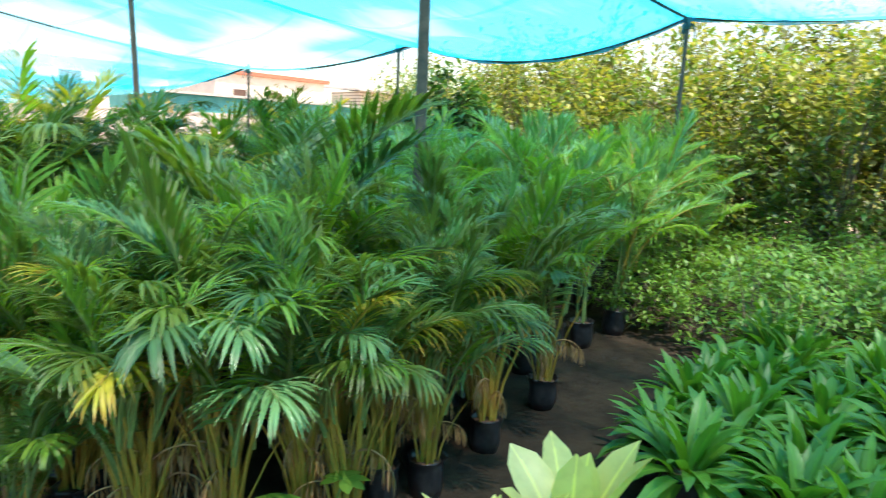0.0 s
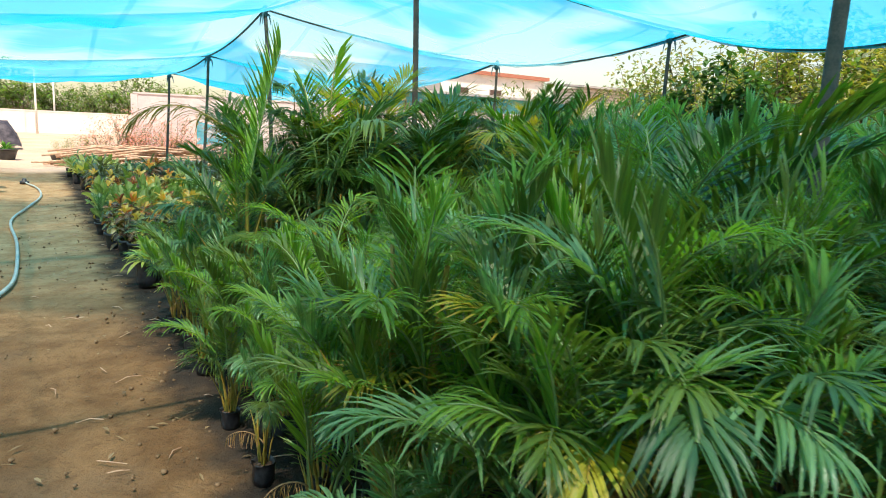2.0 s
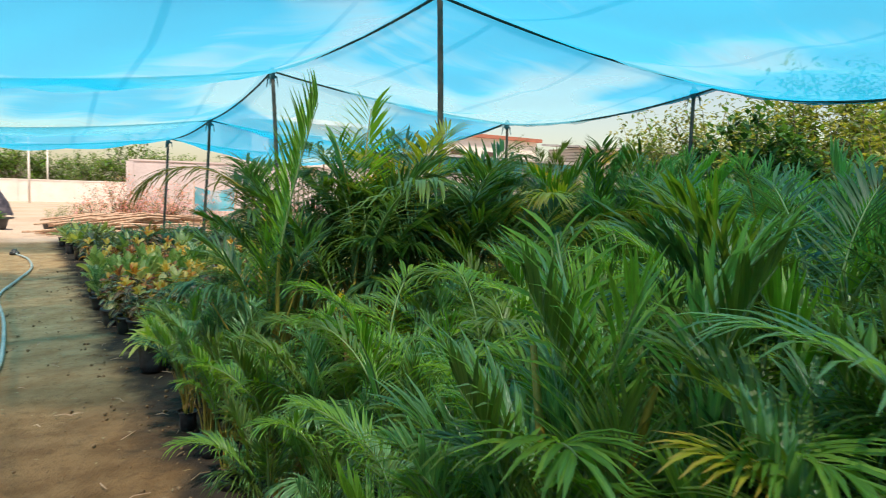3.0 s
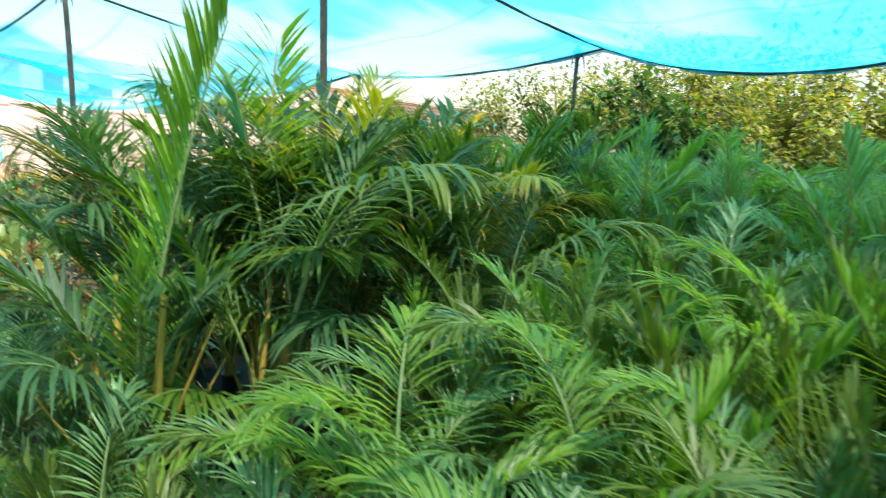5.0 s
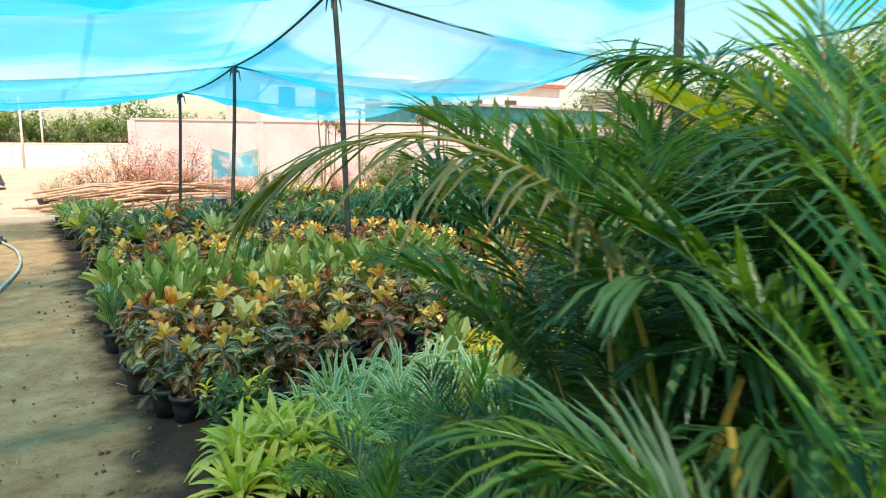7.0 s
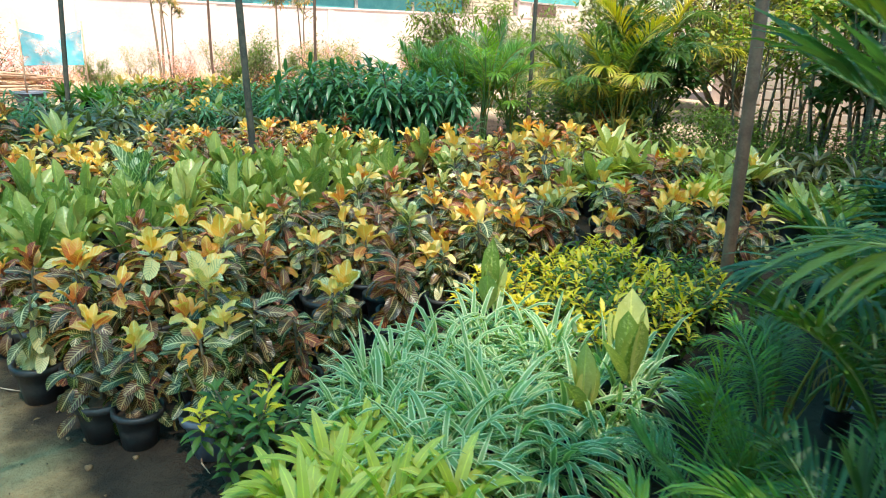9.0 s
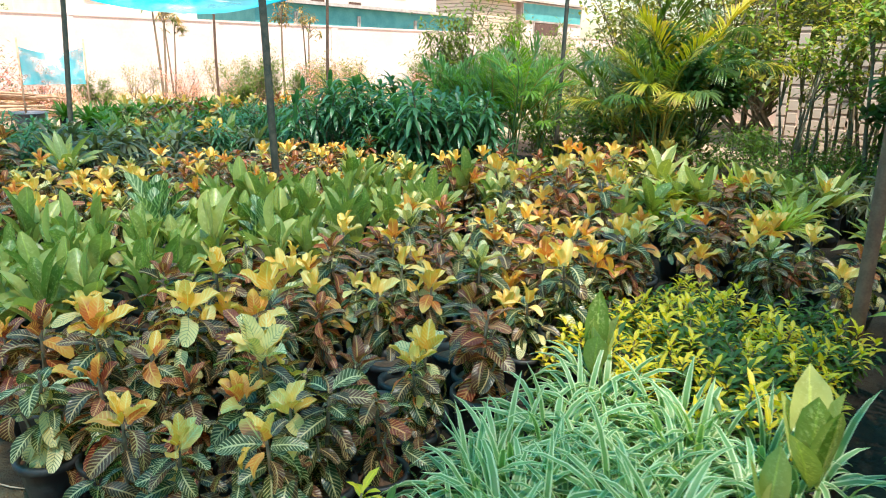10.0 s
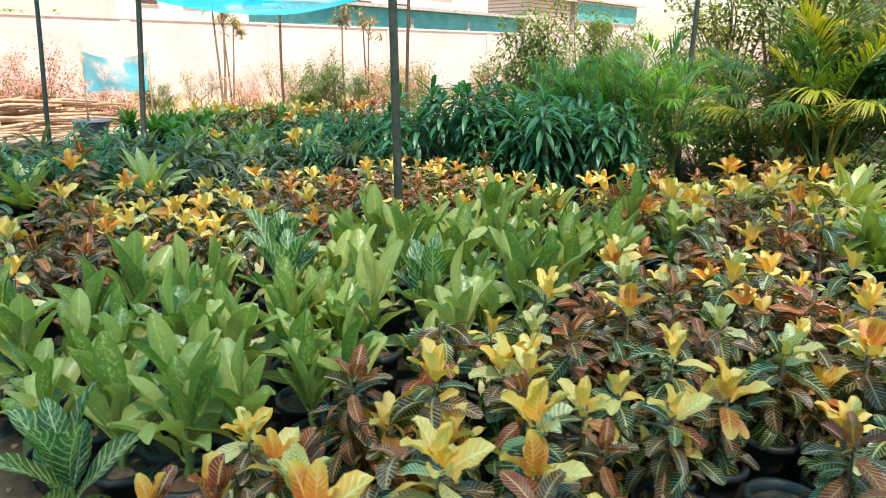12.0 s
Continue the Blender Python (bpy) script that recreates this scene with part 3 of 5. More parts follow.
SPEAR = frond_mesh(1.35, 0.0, 0.2, 44, 0.36, [M["palm_new"], M["greenstem"]], RNG, start=0.2, droop=0.35, width=0.019, wide_at=38, narrow=24)
HERRING = frond_mesh(1.2, 0.0, 0.35, 36, 0.34, [M["palm"], M["cane"]], RNG, start=0.22, droop=0.35, width=0.027, wide_at=66, narrow=34)
DEAD = [frond_mesh(0.6, 0.6, 2.6, 13, 0.22, [M["palm_dry"], M["sheath"]], RNG, limp=0.7, droop=1.6, width=0.012), frond_mesh(0.45, 0.8, 2.9, 12, 0.20, [M["palm_dry"], M["sheath"]], RNG, limp=0.92, droop=1.9, width=0.012)]


def cane_mesh(h, r, lean, mat="cane"):
    a = Acc()
    pts = [Vector((lean * s * s, 0.02 * math.sin(4 * s), 0.15 + h * s)) for s in (0, 0.2, 0.4, 0.6, 0.8, 1.0)]
    a.tube(pts, [r, r * 1.05, r * 0.95, r * 0.9, r * 0.75, r * 0.5], 7)
    for q in range(3):
        g, w = 1.3 + 2.1 * q + 9 * lean, 0.05 + 0.045 * q
        a.tube([Vector((0.012 * math.cos(g) + lean * s * s * 0.6 + w * s ** 1.5 * math.cos(g), 0.012 * math.sin(g) + w * s ** 1.5 * math.sin(g), 0.16 + (h * (0.6 + 0.16 * q)) * s)) for s in (0, 0.35, 0.7, 1.0)], [0.007, 0.006, 0.0045, 0.0012], 5)
    return a.mesh("cane", M[mat])


CANES = [cane_mesh(0.50, 0.012, 0.07), cane_mesh(0.66, 0.011, 0.11), cane_mesh(0.36, 0.013, 0.03, "sheath"), cane_mesh(0.58, 0.012, 0.05)]

CANE_TIP = [(0.07, 0.65), (0.11, 0.81), (0.03, 0.51), (0.05, 0.73)]


def make_palm(k, big=False, hue="", dry=1):
    """An areca palm of several canes in a black grow bag."""
    rng = random.Random(100 + k + (50 if big else 0))
    lab = "tall feathery areca palm in a black grow bag" if big else "young feathery green areca palm in a black grow bag"
    if "y" in hue:
        lab = "tall sunlit yellowish areca palm in a grow bag"
    ob = thing("areca_palm", lab, "palm", "tall areca palms" if big else "young areca palms")
    part("grow_bag", BAG, ob, label="black plastic grow bag")
    part("soil", BAG_SOIL, ob)
    ncane = rng.choice((3, 4, 5)) if dry < 2 else 6
    pal = (("aaobbb", "aabobb", "aabbno", "abobab") if big else ("aaobbn", "aobbbb", "aaoonb", "aobboay"))[k % 4] if not hue else hue + "aob"
    if dry > 1:
        pal = ("aotob", "oaytb", "aotob", "otaob")[k % 4]
    for c in range(ncane):
        g = 360 * c / ncane + rng.uniform(-30, 30)
        cm = rng.choice(CANES)
        sc = rng.uniform(0.85, 1.2) * (1.35 if big else 1.0)
        off = 0.035
        cx, cy = off * math.cos(radians(g)), off * math.sin(radians(g))
        part("cane", cm, ob, turn(cx, cy, 0.0, g, sc), "yellow orange cane with thin leaf stalks")
        tipx, tipz = CANE_TIP[CANES.index(cm)][0] * sc, CANE_TIP[CANES.index(cm)][1] * sc
        for f in range(rng.choice((3, 3, 4)) if dry < 2 else 3):
            key = rng.choice(pal)
            fm = rng.choice((BIG if big else FRONDS)[key])
            drop = rng.uniform(0.0, 0.34 if dry < 2 else 0.16) * sc
            gg = g + rng.uniform(-70, 70)
            part("frond", fm, ob, turn(cx + tipx * math.cos(radians(g)) * 0.8, cy + tipx * math.sin(radians(g)) * 0.8, tipz - drop, gg, rng.uniform(0.8, 1.1), 0, rng.uniform(-8, 18)))
    for q in range(0 if big else dry):
        part("dry_frond", DEAD[q % 2], ob, turn(0.03, 0, rng.uniform(0.28, 0.5), rng.uniform(0, 360), rng.uniform(0.45, 0.8)), "withered brown frond")
    return ob


def palm_far_mesh(seed):
    """Fronds of one palm joined, for palms well away from the path."""
    r = random.Random(seed)
    a = Acc()
    for i in range(13):
        me = r.choice(FRONDS[r.choice("aabbn")])
        m = turn(r.uniform(-0.06, 0.06), r.uniform(-0.06, 0.06), r.uniform(0.35, 0.85), i * 137.5 + r.uniform(-20, 20), r.uniform(0.9, 1.15), 0, r.uniform(-5, 20))
        base = len(a.v)
        a.v += [m @ v.co for v in me.vertices]
        a.uv += [(0.3 + 0.4 * (k % 2), 0.5) for k in range(len(me.vertices))]
        for p in me.polygons:
            a.f.append(tuple(base + q for q in p.vertices))
            a.s.append(p.material_index if me in FRONDS["a"] else (2 + p.material_index))
    for g in (0.5, 2.5, 4.6):
        a.tube([Vector((0.03 * math.cos(g), 0.03 * math.sin(g), 0.15)), Vector((0.05 * math.cos(g), 0.05 * math.sin(g), 0.8))], [0.012, 0.007], 6, slot=1)
    return a.mesh("foliage", [M["palm"], M["greenstem"], M["palm_blue"], M["cane"]])


def round_leaf(name, L, W, mat, droop=0.9, n=8, cup=0.25, wave=0.06, stalk=0.08, tip=0.35, curl=0.0, seed=1):
    """An oblong leaf with a blunt tip and a waved margin, leaving the origin over +x."""
    r = random.Random(seed)
    a = Acc()
    p, ang = Vector((0, 0, 0)), 0.25
    ph = r.uniform(0, 6.28)
    for i in range(n):
        s = i / (n - 1)
        w = W * 0.06 if s < stalk else W * 0.5 * max(0.05, math.sin(math.pi * min(1.0, (s - stalk) / (1 - stalk) * 0.93 + 0.06)) ** tip)
        up = Vector((-math.sin(ang), 0, math.cos(ang)))
        for k in range(5):
            q = (k - 2) / 2
            ruf = wave * W * math.sin(11 * s + ph + (1.9 if q > 0 else 0)) * abs(q) ** 1.5
            lift = cup * w * q * q * (1 if abs(q) < 0.7 else 0.92) + ruf
            a.v.append(p + Vector((0, q * w * (1 - 0.25 * cup * q * q), 0)) + up * lift + Vector((0, curl * w * s, 0)))
            a.uv.append((0.5 + 0.5 * q, s))
        ang -= droop / (n - 1)
        p = p + Vector((math.cos(ang), 0, math.sin(ang))) * (L / (n - 1))
    for i in range(n - 1):
        for k in range(4):
            j = 5 * i + k
            a.f.append((j, j + 1, j + 6, j + 5))
            a.s.append(0)
    return a.mesh(name, M[mat]), a.uv


CROT, CROT_UV = {}, {}
for c in ("green", "dark", "red", "orange", "yellow", "lime"):
    made = [
        round_leaf("leaf", 0.138, 0.060, "crot_" + c, 0.9, 7, 0.22, 0.07, seed=3),
        round_leaf("leaf", 0.13, 0.072, "crot_" + c, 0.7, 7, 0.50, 0.11, 0.03, 0.45, seed=5),
        round_leaf("leaf", 0.148, 0.064, "crot_" + c, 1.7, 7, 0.30, 0.06, seed=8),
    ]
    CROT[c], CROT_UV[c] = [m for m, _ in made], [u for _, u in made]


def stem_mesh(h, r, mat, bend=0.03, z0=0.14):
    a = Acc()
    a.tube([Vector((0.3 * bend * math.sin(6.28 * s), 0.3 * bend * math.sin(9.4 * s), z0 + h * s)) for s in (0, 0.25, 0.5, 0.75, 1.0)], [r, r * 0.9, r * 0.8, r * 0.7, r * 0.45], 6)
    return a.mesh("stem", M[mat])


def croton_stem():
    a = Acc()
    a.tube([Vector((0, 0, 0.14)), Vector((0.006, 0.004, 0.3)), Vector((0, 0, 0.5))], [0.011, 0.009, 0.005], 6)
    for g in (0.6, 3.9):
        a.tube([Vector((0.003, 0.002, 0.22)), Vector((0.05 * math.cos(g), 0.05 * math.sin(g), 0.30)), Vector((0.08 * math.cos(g), 0.08 * math.sin(g), 0.40))], [0.007, 0.006, 0.004], 5)
    return a.mesh("stem", M["stem"])


CROT_STEM = croton_stem()
CROT_KIND = (
    ("croton with golden crown and dark green veined leaves", ("yellow", "yellow"), ("green", "green", "dark", "lime")),
    ("croton with orange crown over dark veined leaves", ("orange", "yellow"), ("dark", "green", "dark")),
    ("croton with red and maroon veined leaves", ("red", "orange"), ("red", "dark", "dark")),
    ("croton with pale golden crown, green veined leaves", ("yellow", "lime"), ("green", "green", "dark", "green")),
    ("dark croton with cream veins and golden tips", ("yellow", "orange"), ("green", "green", "dark")),
    ("croton with coppery crown over brownish leaves", ("orange", "red"), ("dark", "red", "green")),
    ("dull croton with small greenish crown over cream veined leaves", ("lime", "green"), ("green", "dark", "green")),
    ("maroon croton with dark veined leaves and few bright tips", ("red", "dark"), ("dark", "dark", "green", "red")),
    ("croton with bright golden crown over dark drooping leaves", ("yellow", "orange"), ("dark", "green", "dark")),
)


def make_croton(k):
    rng = random.Random(300 + k)
    text, top, low = CROT_KIND[k % len(CROT_KIND)]
    ob = thing("croton", text + " in pot", "potted plant", "potted crotons")
    part("pot", POT_GREY if k == 4 else POT, ob, label="round plastic nursery pot")
    part("soil", POT_SOIL, ob)
    part("stem", CROT_STEM, ob)
    for spot in croton_leaves(rng, top, low, 52):
        col, pick, m = spot
        part("leaf", CROT[col][pick], ob, m)
    return ob


def croton_leaves(rng, top, low, n):
    """Colour, shape and pose of each leaf on two or three shoots, from the upright crown down to the hanging old leaves."""
    out = []
    crown = rng.choice((0.0, 0.10, 0.15, 0.19, 0.23, 0.24))
    bright = rng.uniform(0.8, 1.25)
    shoots = [(0.0, 0.0, rng.uniform(0.46, 0.56), int(n * 0.6), 1.0, crown > 0)]
    g0 = rng.uniform(0, 360)
    for q in range(2):
        r = rng.uniform(0.05, 0.10)
        g = g0 + 180 * q + rng.uniform(-40, 40)
        shoots.append((r * math.cos(radians(g)), r * math.sin(radians(g)), rng.uniform(0.32, 0.44), int(n * 0.2), 0.82, rng.random() < 0.35))
    for sx, sy, sz, count, big, crowned in shoots:
        for i in range(count):
            s = i / (count - 1)
            g = i * 137.5 + rng.uniform(-28, 28)
            z = sz - 0.27 * big * s ** 1.1
            if crowned and s < crown:
                up = 88 - 220 * s + rng.uniform(-16, 16)
                col = top[0] if s < 0.6 * crown or rng.random() < 0.5 else top[1]
                size, pick = (0.76 + 1.6 * s) * bright * rng.uniform(0.8, 1.15), 1
            else:
                up = 38 - 62 * s + rng.uniform(-22, 22)
                col, pick = rng.choice(low), rng.choice((0, 0, 2))
                if crowned and s < crown + 0.14 and rng.random() < 0.35:
                    col = top[1]
                size = 0.98 + rng.uniform(-0.28, 0.22)
            out.append((col, pick, turn(sx + 0.012 * math.cos(radians(g)), sy + 0.012 * math.sin(radians(g)), z, g, size * big, rng.uniform(-38, 38), 14 - up)))
    return out


def croton_far_mesh(k):
    """The same leaves joined, for crotons far from the path."""
    rng = random.Random(380 + k)
    text, top, low = CROT_KIND[k % len(CROT_KIND)]
    names = list(CROT)
    a = Acc()
    for col, pick, m in croton_leaves(rng, top, low, 48):
        me = CROT[col][pick]
        base = len(a.v)
        a.v += [m @ v.co for v in me.vertices]
        a.uv += CROT_UV[col][pick]
        for p in me.polygons:
            a.f.append(tuple(base + q for q in p.vertices))
            a.s.append(names.index(col))
    return a.mesh("foliage", [M["crot_" + c] for c in names])


DIEF = [
    round_leaf("leaf", 0.33, 0.105, "dief", 0.25, 9, 0.55, 0.05, 0.27, 0.42, seed=2)[0],
    round_leaf("leaf", 0.29, 0.115, "dief", 0.7, 9, 0.45, 0.07, 0.25, 0.40, 0.2, seed=4)[0],
    round_leaf("leaf", 0.34, 0.115, "dief_dark", 0.5, 9, 0.40, 0.05, 0.24, 0.45, seed=6)[0],
    round_leaf("leaf", 0.26, 0.085, "dief", 1.3, 9, 0.60, 0.10, 0.22, 0.42, -0.3, seed=9)[0],
    round_leaf("leaf", 0.25, 0.095, "dief_old", 2.0, 9, 0.35, 0.09, 0.22, 0.45, 0.3, seed=12)[0],
]
DIEF_STEM = stem_mesh(0.20, 0.017, "greenstem")


def make_dief(k):
    rng = random.Random(500 + k)
    ob = thing("dieffenbachia", "dieffenbachia with upright mottled light green leaves in black pot", "potted plant", "potted dieffenbachias")
    part("pot", POT, ob)
    part("soil", POT_SOIL, ob)
    part("stem", DIEF_STEM, ob)
    for i in range(11):
        s = i / 10
        g = i * 137.5 + rng.uniform(-15, 15)
        up = 90 - 36 * s + rng.uniform(-9, 9)
        mesh = DIEF[2] if k == 6 else rng.choice((DIEF[0], DIEF[0], DIEF[1], DIEF[3]))
        if i == 10:
            mesh, up = DIEF[4], rng.uniform(10, 40)
        part("leaf", mesh, ob, turn(0, 0, 0.34 - 0.14 * s, g, rng.uniform(0.75, 1.15), rng.uniform(-30, 30), -up + 14))
    return ob


def dief_far_mesh(k):
    """The same leaves joined, for plants deep inside the bed."""
    rng = random.Random(560 + k)
    a = Acc()
    for i in range(11):
        s = i / 10
        m = turn(0, 0, 0.34 - 0.14 * s, i * 137.5 + rng.uniform(-15, 15), rng.uniform(0.75, 1.15), rng.uniform(-30, 30), -90 + 36 * s + rng.uniform(-9, 9) + 14)
        me = rng.choice(DIEF[:2])
        base = len(a.v)
        a.v += [m @ v.co for v in me.vertices]
        a.uv += [(0.25 * (q % 5), (q // 5) / 8) for q in range(len(me.vertices))]
        for p in me.polygons:
            a.f.append(tuple(base + q for q in p.vertices))
            a.s.append(0)
    return a.mesh("foliage", M["dief"])


def tuft(n, L, W, mat, lo, hi, seed, base=0.1, droop=1.0, wide=0.35, z=0.2, name="foliage", fold=0.3, seg=6, jit=0.3):
    """A rosette of strap leaves."""
    rng = random.Random(seed)
    a = Acc()
    for i in range(n):
        g = radians(i * 137.5 + rng.uniform(-20, 20))
        e = radians(rng.uniform(lo, hi))
        b = rng.uniform(0, base)
        blade(a, (b * math.cos(g), b * math.sin(g), z), (math.cos(g) * math.cos(e), math.sin(g) * math.cos(e), math.sin(e)), L * rng.uniform(1 - jit, 1 + jit * 0.6), W * rng.uniform(0.8, 1.15), seg, droop * rng.uniform(0.6, 1.3), fold, wide, 0.6, 0, rng.uniform(-0.5, 0.5))
    return a.mesh(name, M[mat])


def tuft_maker(name, label, category, group, meshes, bag=True, stem=None):
    def build(k):
        ob = thing(name, label, category, group)
        part("grow_bag" if bag else "pot", BAG if bag else POT, ob)
        part("soil", BAG_SOIL if bag else POT_SOIL, ob)
        if stem:
            part("stem", stem, ob)
        part("foliage", meshes[k % len(meshes)], ob)
        return ob
    return build


SPIDER = [tuft(56, 0.30, 0.026, "spider", 18, 82, 700 + i, 0.11, 2.1, z=0.20) for i in range(4)]
make_spider = tuft_maker("spider_plant", "spider plant with white-edged green grassy leaves in grow bag", "potted plant", "variegated spider plants", SPIDER)
LIME = [tuft(38, 0.20, 0.036, "lime", 10, 80, 720 + i, 0.08, 1.2, z=0.24, wide=0.4) for i in range(3)]
make_lime = tuft_maker("lime_dracaena", "low lime green leafy plant in a grow bag", "potted plant", "lime green border plants", LIME)
PURP_STEM = stem_mesh(0.25, 0.012, "stem")
PURP = [tuft(34, 0.30, 0.042, "purple", -5, 75, 740 + i, 0.04, 1.6, z=0.38) for i in range(3)]
make_purple = tuft_maker("cordyline", "dark purplish green cordyline with strap leaves in bag", "potted plant", "dark cordylines", PURP, stem=PURP_STEM)
BIRD = [tuft(20, 0.34, 0.085, "dief", 30, 80, 760 + i, 0.03, 0.8, z=0.24, wide=0.55) for i in range(3)]
make_bird = tuft_maker("broadleaf_plant", "light green upright broad leaved nursery plant in bag", "potted plant", "light green broadleaf plants", BIRD)
SPATH = [tuft(46, 0.31, 0.062, "broad", 15, 82, 780 + i, 0.08, 1.3, z=0.2, wide=0.5) for i in range(3)]
make_spath = tuft_maker("peace_lily", "dark glossy green leafy peace lily in a bag", "potted plant", "peace lilies", SPATH)
PALE = [tuft(8, 0.36, 0.14, "pale", 40, 85, 800 + i, 0.05, 0.5, z=0.28, wide=0.55) for i in range(2)]
make_pale = tuft_maker("pale_dieffenbachia", "pale yellow broad leaved plant in a black bag", "potted plant", "", PALE)
BROADG = [tuft(6, 0.30, 0.11, "dief", 60, 88, 820 + i, 0.03, 0.3, z=0.26, wide=0.55) for i in range(2)]
make_broadg = tuft_maker("canna_shoot", "young shoot with broad light green leaves in bag", "potted plant", "", BROADG)


def drac_mesh(seed, mat="drac", heads=9, h=0.85, L=0.22, W=0.04, per=24):
    rng = random.Random(seed)
    a = Acc()
    for q in range(heads):
        g = q * 2.4 + rng.uniform(-0.4, 0.4)
        r = rng.uniform(0.05, 0.34)
        top = Vector((r * math.cos(g), r * math.sin(g), h * rng.uniform(0.4, 1.0)))
        a.tube([Vector((0.03 * math.cos(g), 0.03 * math.sin(g), 0.15)), top * 0.6, top], [0.011, 0.009, 0.006], 5, slot=1)
        for i in range(per):
            b = radians(i * 137.5)
            s = i / per
            e = radians(66 - 96 * s + rng.uniform(-14, 14))
            at = top - Vector((0, 0, 0.22 * s))
            blade(a, at, (math.cos(b) * math.cos(e), math.sin(b) * math.cos(e), math.sin(e)), L * rng.uniform(0.75, 1.1), W, 5, rng.uniform(0.9, 1.9), 0.3, 0.4, 0.6, 0)
    return a.mesh("foliage", [M[mat], M["stem"]])


PALMFAR = [palm_far_mesh(870 + i) for i in range(4)]
make_palm_far = tuft_maker("areca_palm", "young green areca palm deep inside the bed", "palm", "young areca palms further in", PALMFAR)
CROTFAR = [croton_far_mesh(i) for i in range(9)]
make_croton_far = tuft_maker("croton", "croton with yellow and orange crown over dark leaves", "potted plant", "potted crotons further off", CROTFAR, False, CROT_STEM)
DIEFFAR = [dief_far_mesh(i) for i in range(5)]
make_dief_far = tuft_maker("dieffenbachia", "dieffenbachia with light green leaves deep inside the bed", "potted plant", "dieffenbachias further off", DIEFFAR, False, DIEF_STEM)
DRAC = [drac_mesh(840 + i) for i in range(3)]
make_drac = tuft_maker("dracaena", "bushy dark green dracaena with narrow leaves in bag", "potted plant", "dark green dracaenas", DRAC)


def gold_mesh(seed):
    """A low bush of narrow leaves, golden at its shoot tips."""
    rng = random.Random(seed)
    a = Acc()
    for q in range(13):
        g = q * 2.4
        r = 0.17 * math.sqrt(q / 13)
        top = Vector((r * math.cos(g), r * math.sin(g), 0.34 + rng.uniform(-0.08, 0.04) - r * 0.4))
        a.tube([Vector((0.02 * math.cos(g), 0.02 * math.sin(g), 0.17)), top], [0.006, 0.004], 4, slot=2)
        gold = rng.random() < 0.6
        for i in range(18):
            b = radians(i * 137.5)
            s = i / 18
            e = radians(62 - 78 * s + rng.uniform(-16, 16))
            blade(a, top - Vector((0, 0, 0.11 * s)), (math.cos(b) * math.cos(e), math.sin(b) * math.cos(e), math.sin(e)), 0.07 * rng.uniform(0.7, 1.2), 0.022, 4, 0.9, 0.3, 0.5, 0.6, 1 if gold and s < 0.48 else 0)
    return a.mesh("foliage", [M["gold"], M["gold_tip"], M["stem"]])


GOLD = [gold_mesh(860 + i) for i in range(4)]
make_gold = tuft_maker("gold_bush", "low bush of narrow green leaves with golden tips", "potted plant", "golden bushes", GOLD)


def shrub_mesh(seed, h, r, leaves, L, mats, trunk=0.25, stems=5, W=0.45, twigs=5, split=False):
    """A shrub or small tree: stems that fork, and leaves in clumps along the twigs."""
    rng = random.Random(seed)
    wood, crown = Acc(), Acc()
    ends, limbs = [], []
    for q in range(stems):
        g = q * 2.4 + rng.uniform(-0.5, 0.5)
        foot = Vector((0.05 * r * math.cos(g), 0.05 * r * math.sin(g), 0))
        fork = Vector((0.35 * r * math.cos(g), 0.35 * r * math.sin(g), h * (trunk + rng.uniform(0, 0.15))))
        limb = Acc() if split else wood
        limbs.append(("stem", limb))
        limb.tube([foot, foot.lerp(fork, 0.5) + Vector((0.02, 0.02, 0)), fork], [0.018 * h * 0.6, 0.014 * h * 0.6, 0.01 * h * 0.6], 6)
        for w in range(twigs):
            gg = g + rng.uniform(-1.4, 1.4)
            rr = r * rng.uniform(0.3, 1.0)
            end = Vector((rr * math.cos(gg), rr * math.sin(gg), h * rng.uniform(trunk + 0.12, 1.0) * (1.08 - 0.28 * (rr / r) ** 2)))
            mid = fork.lerp(end, 0.5) + Vector((rng.uniform(-0.1, 0.1) * r, rng.uniform(-0.1, 0.1) * r, 0.05 * h))
            twig = Acc() if split else wood
            limbs.append(("branch", twig))
            twig.tube([fork, mid, end], [0.006 * h, 0.004 * h, 0.0015 * h], 5)
            ends += [(mid, end)] * 2
    for i in range(leaves):
        p, q = rng.choice(ends)
        at = p.lerp(q, rng.uniform(0.1, 1.08)) + Vector((rng.gauss(0, 1), rng.gauss(0, 1), rng.gauss(0, 0.8))) * 0.09 * r
        g = rng.uniform(0, 6.283)
        e = rng.uniform(-0.5, 0.9)
        blade(crown, at, (math.cos(g) * math.cos(e), math.sin(g) * math.cos(e), math.sin(e)), L * rng.uniform(0.6, 1.2), L * W, 3, 0.6, 0.2, 0.45, 0.8, rng.randrange(len(mats)))
    if split:
        return [(name, a.mesh(name, M["stem"])) for name, a in limbs], crown.mesh("crown", [M[m] for m in mats])
    return [("trunk", wood.mesh("trunk", M["stem"]))], crown.mesh("crown", [M[m] for m in mats])


def shrub_maker(name, label, category, group, pairs):
    def build(k):
        ob = thing(name, label, category, group)
        w, c = pairs[k % len(pairs)]
        for piece, mesh in w:
            part(piece, mesh, ob)
        part("crown", c, ob)
        return ob
    return build


# ---------------------------------------------------------------- beds beside the path
rng = random.Random(21)
